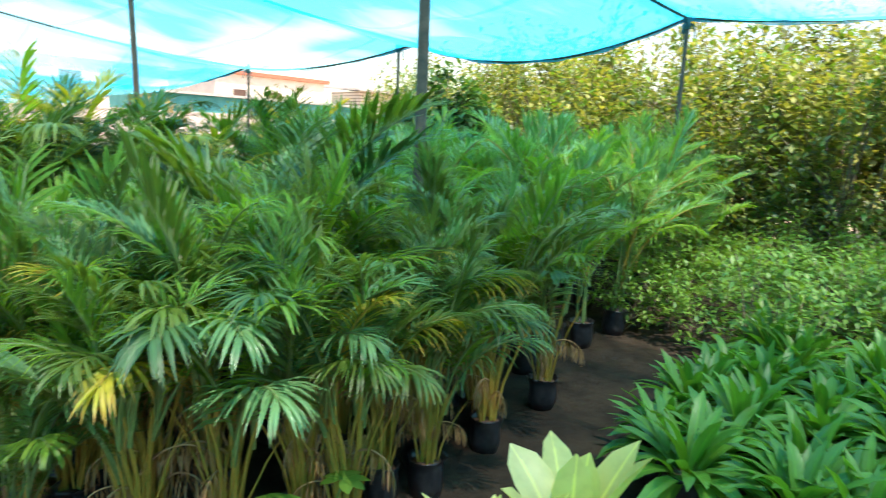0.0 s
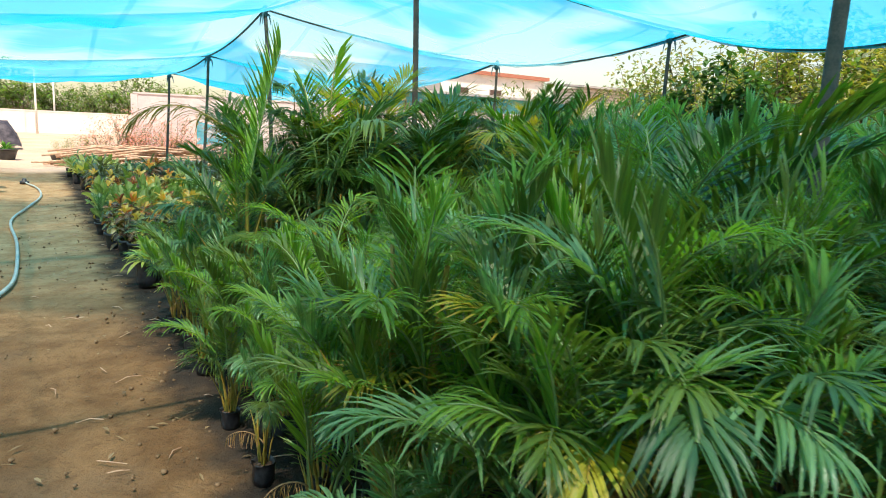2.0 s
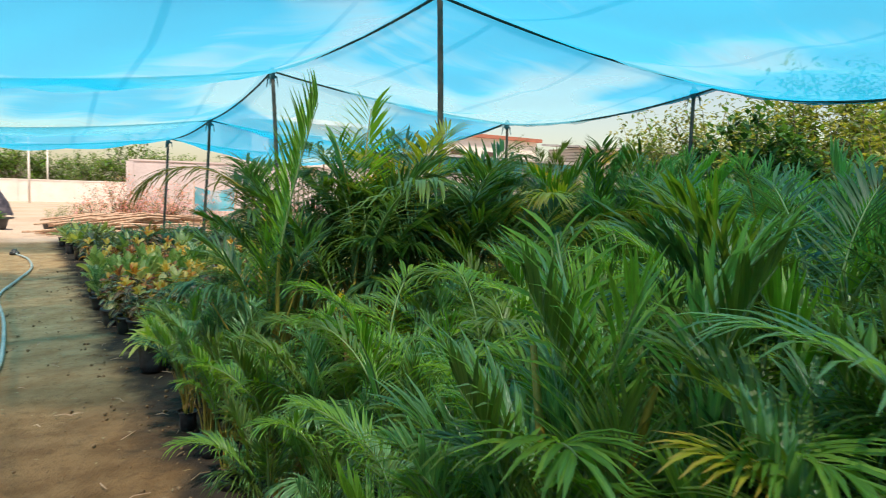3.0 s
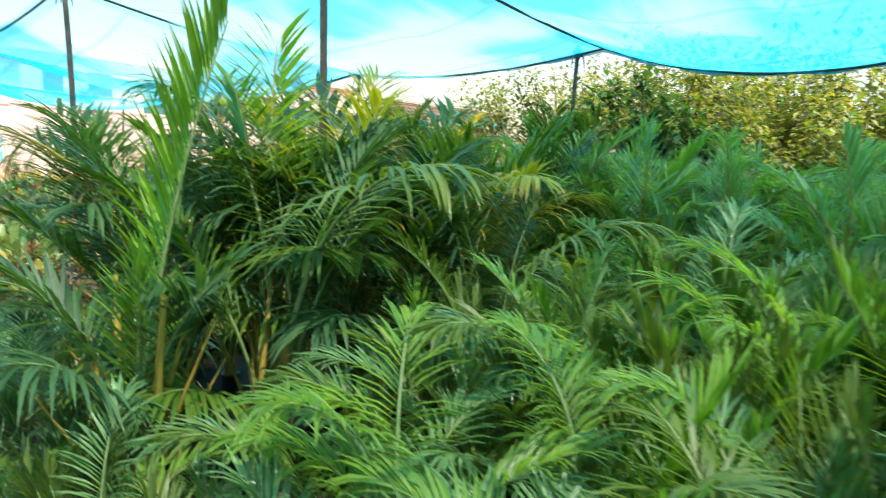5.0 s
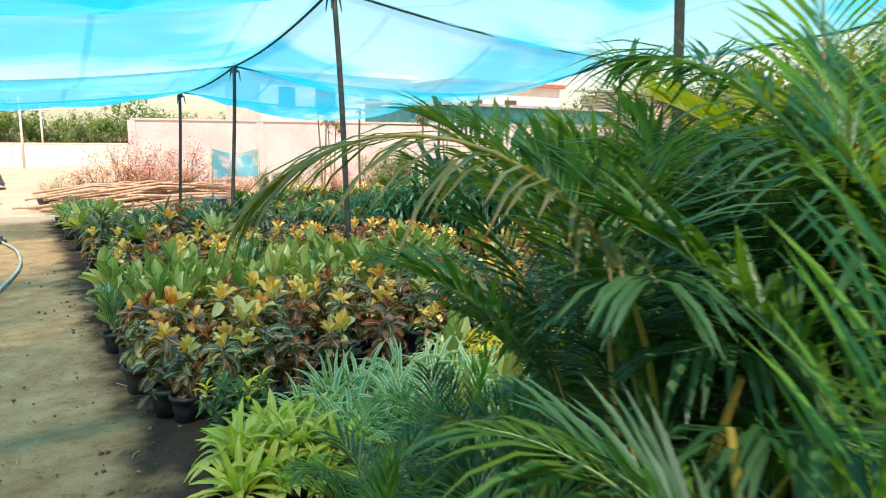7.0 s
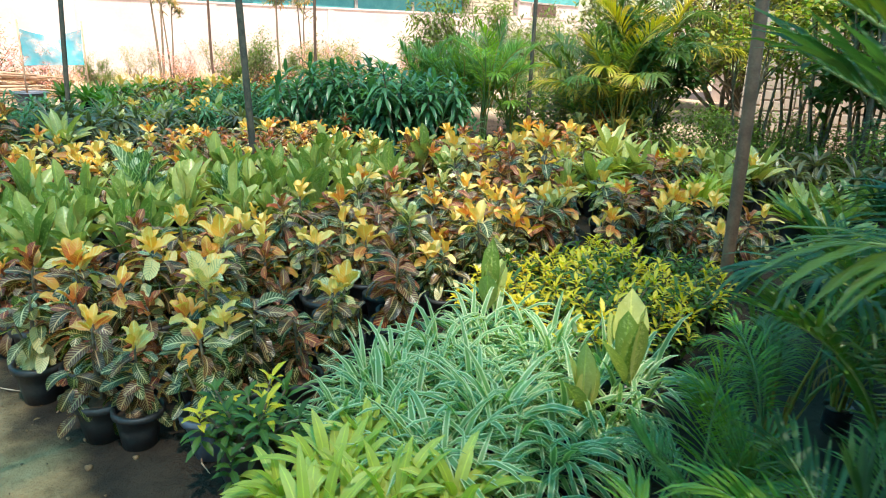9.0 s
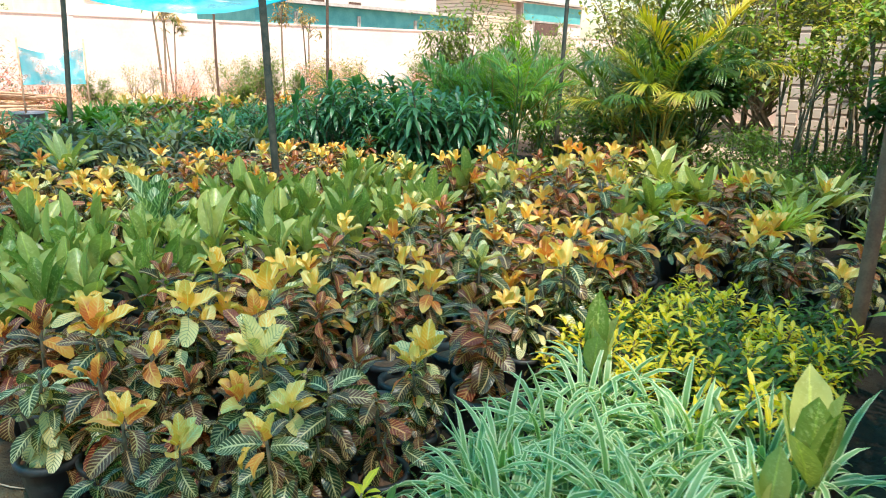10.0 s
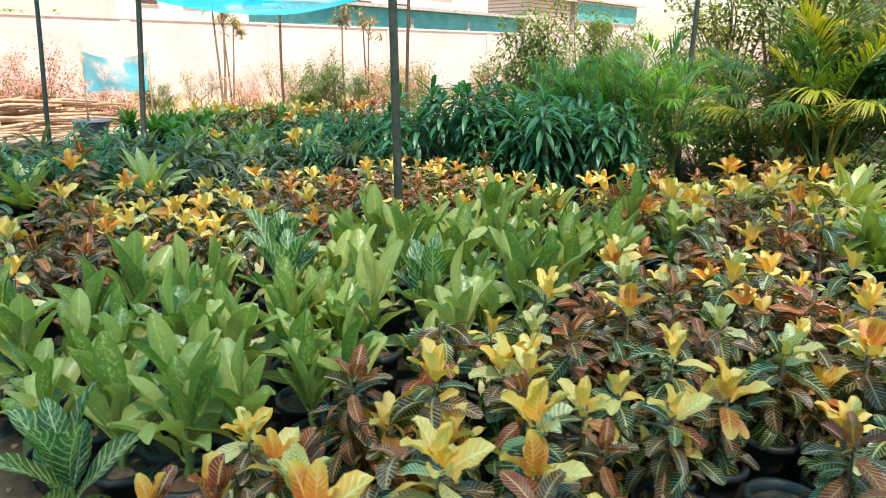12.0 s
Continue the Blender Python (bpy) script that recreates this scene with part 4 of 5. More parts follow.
# young palms in the first bed
spots = scatter(rng, 1.5, 4.7, 2.5, 5.8, 0.34, 0.85, 1.08, keep=lambda x, y: x > 1.62 and y > 2.45 + 0.12 * (x - 1.5))
spots = [m @ Matrix.Scale(0.78 if m.translation.x < 3.0 and m.translation.y > 3.9 else 0.94, 4) for m in spots]
spots += [turn(x, y, 0, a, s * (0.84 if y > 3.9 else 0.94)) for x, y, a, s in ((1.78, 2.8, 20, 0.9), (1.62, 3.35, 140, 0.8), (1.6, 4.05, 250, 0.78), (1.66, 4.7, 10, 0.74), (1.62, 5.3, 80, 0.72), (3.2, 7.8, 40, 0.72), (3.75, 7.7, 200, 0.7), (4.6, 7.4, 30, 0.75), (2.75, 7.75, 90, 0.66), (1.5, 5.72, 30, 0.68), (1.52, 6.2, 130, 0.7), (1.5, 6.68, 240, 0.66), (1.62, 7.1, 10, 0.7), (1.72, 7.5, 310, 0.62), (1.75, 6.75, 100, 0.8), (1.95, 7.2, 200, 0.8), (2.3, 7.7, 60, 0.7), (1.45, 4.9, 120, 0.6), (1.44, 4.3, 20, 0.6), (1.46, 3.7, 230, 0.62), (1.5, 3.1, 340, 0.65))]
front = [m for m in spots if m.translation.y < 3.0]
spread(make_palm, 8, [m for m in spots if 3.0 <= m.translation.y < 5.9 or m.translation.y > 7.35])
# young palms inside the tall clump take the leaf colour darkened for shade
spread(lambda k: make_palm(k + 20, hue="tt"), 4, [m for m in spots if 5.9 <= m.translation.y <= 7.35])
front += [turn(x, y, 0, a, s) for x, y, a, s in ((2.4, 2.42, 30, 0.82), (2.95, 2.5, 140, 0.85), (3.5, 2.58, 260, 0.85), (4.2, 2.68, 70, 0.9))]
spread(lambda k: make_palm(k + 8, dry=4), 4, front)
spread(make_palm_far, 4, scatter(rng, 4.8, 8.6, 3.0, 7.7, 0.56, 0.95, 1.25))
# seedlings with lobed leaves at the foot of the palms
def lobed_seedling(x, y, s):
    ob = thing("castor_seedling", "young castor seedling with star shaped blue green leaves", "plant", "castor seedlings")
    ob.matrix_basis = turn(x, y, 0, 40 * x, s)
    r = random.Random(int(x * 100))
    for q in range(4):
        g = q * 1.7 + r.uniform(-0.3, 0.3)
        top = Vector((0.10 * math.cos(g), 0.10 * math.sin(g), 0.24 + 0.05 * q))
        a, b = Acc(), Acc()
        a.tube([Vector((0, 0, 0)), Vector((0.01, 0.0, 0.16)), top], [0.006, 0.005, 0.003], 5)
        part("stalk", a.mesh("stalk", M["greenstem"]), ob)
        for k in range(7):
            h = g + (k - 3) * 0.75
            blade(b, top, (math.cos(h), math.sin(h), 0.1), 0.12 - 0.012 * abs(k - 3), 0.05, 5, 0.5, 0.12, 0.5, 0.7)
        part("leaf", b.mesh("leaf", M["shrub"]), ob)


lobed_seedling(2.2, 2.3, 1.0)
lobed_seedling(1.9, 2.34, 1.05)
# taller palms
tall = [turn(x, y, 0, a, s) for x, y, a, s in ((2.4, 6.2, 0, 0.98), (2.3, 6.95, 220, 0.95), (2.95, 7.05, 20, 1.02), (3.1, 6.3, 140, 1.08), (3.8, 7.15, 270, 1.0), (3.55, 7.1, 60, 0.9), (2.6, 7.3, 310, 0.7), (4.2, 6.5, 180, 0.95), (3.4, 5.9, 15, 0.85), (2.9, 3.5, 45, 0.95), (5.2, 6.9, 200, 1.0), (4.7, 6.7, 80, 0.85))]
spread(lambda k: make_palm(k, True), 4, tall)
spread(lambda k: make_palm(k + 4, True, "yyyy"), 2, [turn(3.5, 6.75, 0, 200, 1.12), turn(4.2, 6.6, 0, 60, 1.0)])


def feature_palm(x, y, items, label):
    ob = thing("areca_palm", label, "palm", "tall areca palms")
    ob.matrix_basis = pose(x, y, 0)
    part("grow_bag", BAG, ob)
    part("soil", BAG_SOIL, ob)
    for c in range(4):
        part("cane", CANES[c % 2], ob, turn(0.03 * math.cos(c * 1.6), 0.03 * math.sin(c * 1.6), 0, c * 92, 1.45))
    for mesh, z, g, s, lean in items:
        part("frond", mesh, ob, turn(0, 0, z, g, s, 0, lean))


feature_palm(1.82, 6.1, [(SPEAR, 0.70, -35, 1.0, 7), (BIG["b"][0], 0.55, 150, 0.7, 6), (BIG["b"][1], 0.5, 200, 0.8, 0), (BIG["b"][0], 0.5, 300, 0.75, 0), (BIG["a"][1], 0.6, 120, 0.8, 0), (FRONDS["n"][3], 0.6, 240, 0.9, 5)], "areca palm with one upright bright green new frond")
dry_arch = frond_mesh(1.48, 0.12, 2.45, 30, 0.40, [M["palm_fading"], M["cane"]], RNG, start=0.36, droop=1.2, limp=0.0, width=0.018, wide_at=55, narrow=38)
feature_palm(2.08, 6.62, [(dry_arch, 0.92, 150, 0.92, 0), (BIG["a"][0], 0.7, 120, 0.85, 0), (BIG["b"][1], 0.6, 250, 0.85, 0), (BIG["b"][0], 0.6, 20, 0.8, 0)], "areca palm with a long arching yellowing frond")

feature_palm(2.62, 6.55, [(HERRING, 0.88, 40, 1.05, 2), (HERRING, 0.8, 200, 0.9, 8), (BIG["b"][1], 0.7, 90, 0.95, 0), (BIG["b"][0], 0.7, 310, 0.95, 0), (BIG["b"][1], 0.6, 180, 0.9, 0), (BIG["a"][1], 0.65, 250, 0.9, 0)], "tall areca palm with upright herringbone fronds")
feature_palm(1.66, 3.42, [(YOUNG, 1.02, 60, 1.0, 22), (FRONDS["n"][3], 0.72, 250, 0.85, 4), (FRONDS["b"][0], 0.6, 60, 0.8, 0), (FRONDS["a"][1], 0.55, 330, 0.75, 0)], "young areca palm with broad bluish upper leaflets")
feature_palm(3.0, 6.58, [(BIG["y"][0], 1.02, 20, 1.0, 4), (BIG["y"][0], 0.95, 250, 0.9, 6), (BIG["y"][1], 0.8, 330, 0.9, 0), (BIG["b"][1], 0.7, 180, 0.95, 0), (BIG["a"][1], 0.6, 240, 0.9, 0)], "areca palm with yellow orange upper fronds")

# lime border plants, spider plants, golden bushes
spread(make_lime, 3, scatter(rng, 1.46, 2.0, 8.1, 8.95, 0.18, 0.85, 1.15))
spread(make_spider, 4, scatter(rng, 1.95, 3.25, 8.2, 9.35, 0.17, 0.8, 1.1, keep=lambda x, y: x - 1.9 > (y - 8.75) * 0.5))
spread(make_gold, 4, scatter(rng, 3.2, 4.6, 8.45, 9.75, 0.22, 0.9, 1.15))
spread(make_broadg, 2, [turn(3.2, 9.2, 0, 40, 1.05), turn(2.98, 8.3, 0, 100, 1.15), turn(2.75, 8.35, 0, 200, 0.9)])
spread(make_gold, 1, [turn(1.78, 9.1, 0, 10, 1.2)])
# crotons
crot = scatter(rng, 1.4, 4.9, 9.35, 11.25, 0.225, 0.78, 1.12, 0.42, keep=lambda x, y: y > 9.35 + 0.1 * (x - 1.4) and not (x < 2.6 and y > 11.05) and ((x - 2.8) / 0.42) ** 2 + ((y - 9.86) / 0.2) ** 2 > 1)
near_crot = [m for m in crot if m.translation.x < 2.12]
spread(make_croton, 18, near_crot)
spread(make_croton_far, 9, [m for m in crot if m.translation.x >= 2.12])
far_crot = scatter(rng, 4.7, 5.8, 8.6, 10.2, 0.29, 0.9, 1.1) + scatter(rng, 1.5, 6.0, 12.9, 15.1, 0.29, 0.8, 1.05)
far_crot += scatter(rng, 4.9, 6.4, 10.5, 12.6, 0.29, 0.95, 1.2) + scatter(rng, 5.4, 8.8, 18.6, 20.0, 0.4, 1.1, 1.4)
spread(make_croton_far, 9, far_crot)
# dieffenbachias
spread(make_dief, 11, scatter(rng, 1.3, 3.4, 11.15, 12.9, 0.255, 0.80, 1.12))
spread(make_dief_far, 5, scatter(rng, 3.4, 5.2, 11.3, 13.1, 0.30, 0.85, 1.15))
# further beds
mixed = scatter(rng, 1.5, 5.6, 15.1, 18.4, 0.33, 0.7, 1.3)
bands = [[], [], [], []]
for m in mixed:
    patch = noise.noise(Vector((m.translation.x * 0.9, m.translation.y * 0.9, 7.0))) + rng.uniform(-0.25, 0.25)
    bands[0 if patch < 0.12 else 1 if patch < 0.28 else 2 if patch < 0.42 else 3].append(m)
spread(make_purple, 3, bands[0])
spread(make_drac, 3, [m @ Matrix.Scale(0.68, 4) for m in bands[1]])
spread(make_bird, 3, bands[2])
spread(make_croton_far, 9, bands[3])
spread(make_bird, 3, scatter(rng, 4.6, 6.0, 16.4, 18.6, 0.36, 0.9, 1.2) + scatter(rng, 1.4, 2.6, 18.5, 21.5, 0.45, 0.9, 1.2))
spread(make_palm_far, 4, scatter(random.Random(71), 7.5, 8.6, 12.8, 15.0, 0.5, 0.9, 1.15))
spread(make_drac, 3, scatter(rng, 6.0, 7.5, 12.9, 15.2, 0.44, 1.1, 1.5) + scatter(rng, 5.4, 8.4, 16.2, 18.4, 0.55, 0.7, 0.95))
spread(make_spath, 3, scatter(rng, 5.2, 9.0, 18.8, 22.4, 0.48, 1.0, 1.35) + scatter(rng, 3.4, 6.2, 0.7, 2.3, 0.33, 0.85, 1.1))
spread(make_bird, 3, scatter(rng, 6.0, 7.4, 8.2, 9.2, 0.36, 0.8, 1.1))
far_mix = scatter(rng, 5.9, 7.7, 9.3, 11.0, 0.28, 0.9, 1.4)
spread(make_lime, 3, far_mix[::3])
spread(make_bird, 3, far_mix[1::3])
spread(make_croton_far, 9, far_mix[2::3])
spread(make_croton_far, 9, scatter(rng, 6.2, 8.8, 11.0, 12.4, 0.36, 0.95, 1.25))
spread(make_purple, 3, scatter(rng, 7.4, 8.8, 8.0, 10.0, 0.4, 0.8, 1.1))
spread(make_lime, 3, scatter(rng, 4.8, 6.2, 7.7, 8.6, 0.3, 0.9, 1.2) + scatter(rng, 6.4, 8.0, 11.0, 12.6, 0.34, 1.0, 1.4))
spread(make_pale, 2, [turn(2.28, 1.66, 0, 0, 0.95), turn(2.60, 1.58, 0, 90, 1.08)])

# shrubs and trees along the right and behind
green = [shrub_mesh(900 + i, 0.75, 0.5, 700, 0.07, ["shrub"], 0.1, 6) for i in range(2)]
spread(shrub_maker("leafy_shrub", "low dense green shrub with small leaves", "shrub", "low green shrubs", green), 2, scatter(rng, 5.9, 9.6, 0.4, 3.6, 0.6, 0.9, 1.3))
yel = [shrub_mesh(910 + i, 2.7, 1.35, 4800, 0.13, ["shrub_yellow", "shrub", "shrub_grey", "shrub_yellow"], 0.10, 11) for i in range(3)]
spread(shrub_maker("hedge_tree", "tall yellowish green shrub with thin stems", "shrub", "tall shrubs at the fence", yel), 3,
       [turn(x, y, 0, a, s) for x, y, a, s in ((10.6, -1.6, 0, 1.0), (10.8, 0.2, 70, 1.25), (10.4, 1.9, 140, 1.15), (10.9, 3.7, 20, 1.25), (10.5, 5.2, 240, 1.1), (10.9, 6.7, 300, 1.15), (12.4, 2.5, 80, 1.41), (12.6, 5.9, 190, 1.47), (13, -1, 20, 1.47), (9.9, 1.0, 60, 0.75), (10.0, 2.8, 100, 0.8), (9.9, 4.5, 0, 0.75), (10.1, 6.2, 200, 0.8), (12.5, 4.2, 0, 1.36), (12.8, 0.8, 100, 1.41), (13.4, 6.9, 60, 1.3), (14.6, -0.5, 0, 1.7), (14.8, 2.2, 40, 1.76), (14.5, 4.8, 90, 1.7), (14.9, 7.4, 200, 1.7), (14.6, 9.8, 10, 1.64), (15.2, 12.0, 120, 1.47), (15.0, -3.0, 60, 1.7), (17.0, 13.5, 70, 1.7), (17.5, 16.0, 10, 1.6), (16.6, 10.8, 30, 1.75))])
drk = [shrub_mesh(920 + i, 2.3, 0.95, 2200, 0.17, ["shrub_dark"], 0.25, 4) for i in range(2)]
dsh = [shrub_mesh(925 + i, 1.1, 0.7, 1100, 0.13, ["shrub", "shrub", "shrub_dark", "shrub_yellow"], 0.08, 7) for i in range(2)]
spread(shrub_maker("dense_shrub", "dense green nursery shrub with mixed young leaves", "shrub", "dense shrubs", dsh), 2, scatter(rng, 8.8, 11.2, 11.6, 15.0, 0.95, 0.7, 1.05) + scatter(rng, 8.9, 10.2, 3.6, 8.2, 0.8, 0.8, 1.1))
spread(shrub_maker("dark_tree", "small tree with dark green hanging leaves", "tree", "", drk), 2, [turn(9.4, 8.5, 0, 0, 1.25), turn(9.2, 11.5, 0, 80, 0.85), turn(9.9, 7.6, 0, 150, 1.15)])
gry = [shrub_mesh(930, 2.3, 1.4, 5600, 0.17, ["shrub", "shrub_grey"], 0.06, 11, 0.26), shrub_mesh(931, 1.5, 1.1, 1700, 0.08, ["shrub_grey", "shrub_yellow"], 0.15, 6)]
spread(shrub_maker("scrub_bush", "rough greyish green bush on dry ground", "shrub", "scrub bushes", gry), 2,
       [turn(x, y, 0, a, s) for x, y, a, s in ((13.2, 18.2, 0, 1.25), (11.0, 20.5, 40, 0.9), (10.3, 23.2, 100, 0.7), (12.2, 22.2, 150, 1.0), (14.4, 15.8, 200, 0.9), (12.0, 15.0, 10, 0.8), (7.6, 26.5, 10, 0.4), (2.0, 26.4, 10, 0.55), (13.8, 26.0, 40, 0.55), (9.2, 27.5, 0, 0.75), (17.5, 24.0, 0, 0.7), (16.0, 26.3, 90, 0.85), (19.0, 20.5, 50, 1.1), (11.6, 27.2, 0, 0.9), (21, 23.5, 0, 1.0), (14.8, 19.5, 30, 1.0))])
spread(shrub_maker("leafy_shrub", "low dense light green shrub with small leaves", "shrub", "low green shrubs", green), 2, scatter(random.Random(64), 8.8, 11.4, 8.3, 11.6, 0.62, 0.7, 1.1))
sap = [shrub_mesh(940 + i, 2.3, 0.55, 300, 0.13, ["shrub", "shrub_yellow"], 0.45, 3, 0.45, 3, True) for i in range(2)]
spread(shrub_maker("sapling", "thin stemmed sapling with sparse leaves", "tree", "saplings", sap), 2, scatter(rng, 9.4, 11.4, 7.6, 10.8, 0.6, 0.9, 1.2))
spread(lambda k: make_palm(k + 6, True, "y"), 2, [turn(x, y, 0, a, s) for x, y, a, s in ((8.9, 12.0, 0, 1.15), (9.4, 11.6, 120, 1.2), (9.5, 12.6, 240, 1.1), (8.5, 11.5, 60, 0.95))])
pnk = [shrub_mesh(950 + i, 1.5, 1.0, 2200, 0.085, ["pink", "pink", "shrub_grey"], 0.1, 8) for i in range(2)]
spread(shrub_maker("bougainvillea", "pink flowering bougainvillea bush in the sun", "shrub", "bougainvilleas", pnk), 2,
       [turn(x, y, 0, a, s) for x, y, a, s in ((4.6, 25.4, 0, 1.15), (6.1, 24.9, 60, 0.8), (3.0, 26.2, 120, 1.1), (3.8, 26.8, 200, 1.2), (10.9, 24.6, 30, 0.9), (12.8, 23.5, 0, 1.0), (5.4, 28.0, 180, 1.0), (14.5, 24.4, 0, 0.9), (16.2, 23.4, 60, 0.8), (9.6, 25.5, 0, 0.8), (3.4, 25.4, 0, 0.75))])



def board_fence(x, y0, y1, h):
    ob = thing("board_fence", "bleached upright board fence behind the saplings", "fence")
    r = random.Random(31)
    a = Acc()
    a.box((-0.012, -0.07, 0.0), (0.012, 0.07, h))
    a.v[4].z = a.v[7].z = h - 0.03
    board = a.mesh("board", M["slats"], False)
    y = y0
    while y < y1:
        part("board", board, ob, pose(x + r.uniform(-0.012, 0.012), y, 0, 0, 0, 180 * r.randrange(2)) @ Matrix.Diagonal((1, r.uniform(0.85, 1.1), r.uniform(0.9, 1.06), 1)))
        y += 0.175
    for z in (0.4, h - 0.45):
        b = Acc()
        b.box((x + 0.03, y0 - 0.1, z), (x + 0.07, y1 + 0.1, z + 0.08))
        part("rail", b.mesh("rail", M["stick"], False), ob)


board_fence(12.7, 8.3, 11.6, 2.0)

# ---------------------------------------------------------------- path: hose, pots, bricks
def hose():
    a = Acc()
    way_pts = [(-0.5, 6.9), (0.04, 7.35), (0.21, 7.78), (0.38, 8.32), (0.47, 9.04), (0.46, 10.88), (0.37, 12.77), (0.57, 14.33), (0.78, 15.96), (0.75, 17.57), (0.55, 18.7)]
    pts = []
    for i in range(len(way_pts) - 1):
        p0, p1, p2, p3 = (way_pts[max(0, min(len(way_pts) - 1, i + k))] for k in (-1, 0, 1, 2))
        for s in range(6):
            t = s / 6
            q = [0.5 * (2 * b + (c - a_) * t + (2 * a_ - 5 * b + 4 * c - d) * t * t + (3 * b - a_ - 3 * c + d) * t ** 3) for a_, b, c, d in zip(p0, p1, p2, p3)]
            pts.append(Vector((q[0], q[1], 0.012)))
    pts.append(Vector((0.55, 18.7, 0.02)))
    a.tube(pts, [0.019] * len(pts), 8)
    ob = solid("garden_hose", a.mesh("garden_hose", M["hose"]), "pale green garden hose lying along the earth path", "hose")
    b = Acc()
    b.box((-0.09, -0.07, 0), (0.09, 0.07, 0.05))
    b.lathe([(0.0, 0.11), (0.04, 0.11), (0.05, 0.05), (0.06, 0.04)], 10)
    part("connector", b.mesh("connector", M["potblack"]), ob, pose(0.52, 18.75, 0.0), "dark hose connector block")


hose()


def planter(x, y, r, h, mat, plant_mesh, label, rim=0.03, name="planter", z=0.0, s=1.0):
    ob = thing(name, label, "planter")
    ob.matrix_basis = pose(x, y, z)
    part("pot", pot_mesh("pot", r, h, mat, rim, 0.7), ob)
    part("soil", soil_mesh(r * 0.93, h - 0.05), ob)
    if plant_mesh:
        part("foliage", plant_mesh, ob, pose(0, 0, h - 0.24 * s) @ Matrix.Scale(s, 4))


planter(-0.12, 8.45, 0.26, 0.48, "potcream", SPATH[1], "round cream cement planter with green leaves")
planter(-0.05, 7.72, 0.17, 0.40, "potnavy", DRAC[0], "dark blue plastic tub beside the path", s=0.5)
planter(-0.42, 11.75, 0.36, 0.42, "potbrown", BIRD[0], "wide brown cement bowl with succulent leaves", 0.04, s=0.8)
planter(-0.62, 11.0, 0.24, 0.34, "potbrown", SPATH[0], "brown cement pot with low green plant", s=0.7)
planter(-0.06, 12.35, 0.10, 0.42, "potgrey", None, "slim grey plastic pot standing empty")
planter(-0.08, 16.9, 0.19, 0.52, "potnavy", None, "tall dark blue plastic drum", 0.012)
planter(-0.12, 17.8, 0.19, 0.62, "potblack", None, "tall black plastic drum", 0.012)
planter(-0.45, 16.7, 0.17, 0.40, "potnavy", DRAC[1], "dark blue tub with bushy plant", s=0.6)
planter(-0.25, 16.15, 0.11, 0.22, "red", None, "small red clay pot")
planter(0.0, 27.2, 0.35, 0.35, "potblack", SPATH[1], "black tub with a small bush in the sun")
planter(1.45, 25.6, 0.28, 0.30, "potblack", gry[1][1], "black tub with a small dry bush", s=0.35)
planter(-0.6, 24.8, 0.3, 0.32, "potblack", SPATH[2], "black tub with a leafy plant")
planter(5.0, 22.9, 0.32, 0.30, "potgrey", None, "empty grey tub beside the stick pile")
for x, y in ((2.48, 9.74), (2.70, 9.82), (2.78, 10.02), (3.08, 9.86)):
    ob = thing("nursery_pot", "black plastic nursery pot with bare soil among crotons", "pot", "bare nursery pots")
    ob.matrix_basis = turn(x, y, 0, 70 * x, 1.05, 2, -3)
    part("pot", POT, ob)
    part("soil", POT_SOIL, ob)
lowbush = [shrub_mesh(960 + i, 0.9, 0.5, 700, 0.07, ["shrub_dark", "shrub"], 0.1, 6) for i in range(2)]
spread(shrub_maker("potted_shrub", "dense dark green shrub beside the path", "shrub", "shrubs left of the path", lowbush), 2,
       [turn(x, y, 0, a, s) for x, y, a, s in ((-0.75, 14.6, 0, 0.95), (-0.8, 15.7, 70, 1.0), (-0.95, 17.2, 150, 0.95), (-0.8, 13.6, 200, 0.8), (-1.3, 12.4, 30, 0.9), (-1.2, 10.2, 60, 0.8), (-0.9, 18.6, 20, 0.9))])


def brick(x, y, rz):
    bm = bmesh.new()
    bmesh.ops.create_cube(bm, size=1)
    bmesh.ops.scale(bm, vec=(0.24, 0.16, 0.17), verts=bm.verts)
    bmesh.ops.bevel(bm, geom=bm.edges[:], offset=0.022, segments=2, affect="EDGES")
    for v in bm.verts:
        v.co += Vector((0.015 * noise.noise(v.co * 20), 0.015 * noise.noise(v.co * 23), 0.0))
    me = bpy.data.meshes.new("brick_block")
    bm.to_mesh(me)
    bm.free()
    me.materials.append(M["red"])
    solid("brick_block", me, "worn red clay block lying by a planter", "brick", m=pose(x, y, 0.075, 0, 0, rz))


brick(0.14, 9.0, 25)
brick(0.02, 12.0, 60)


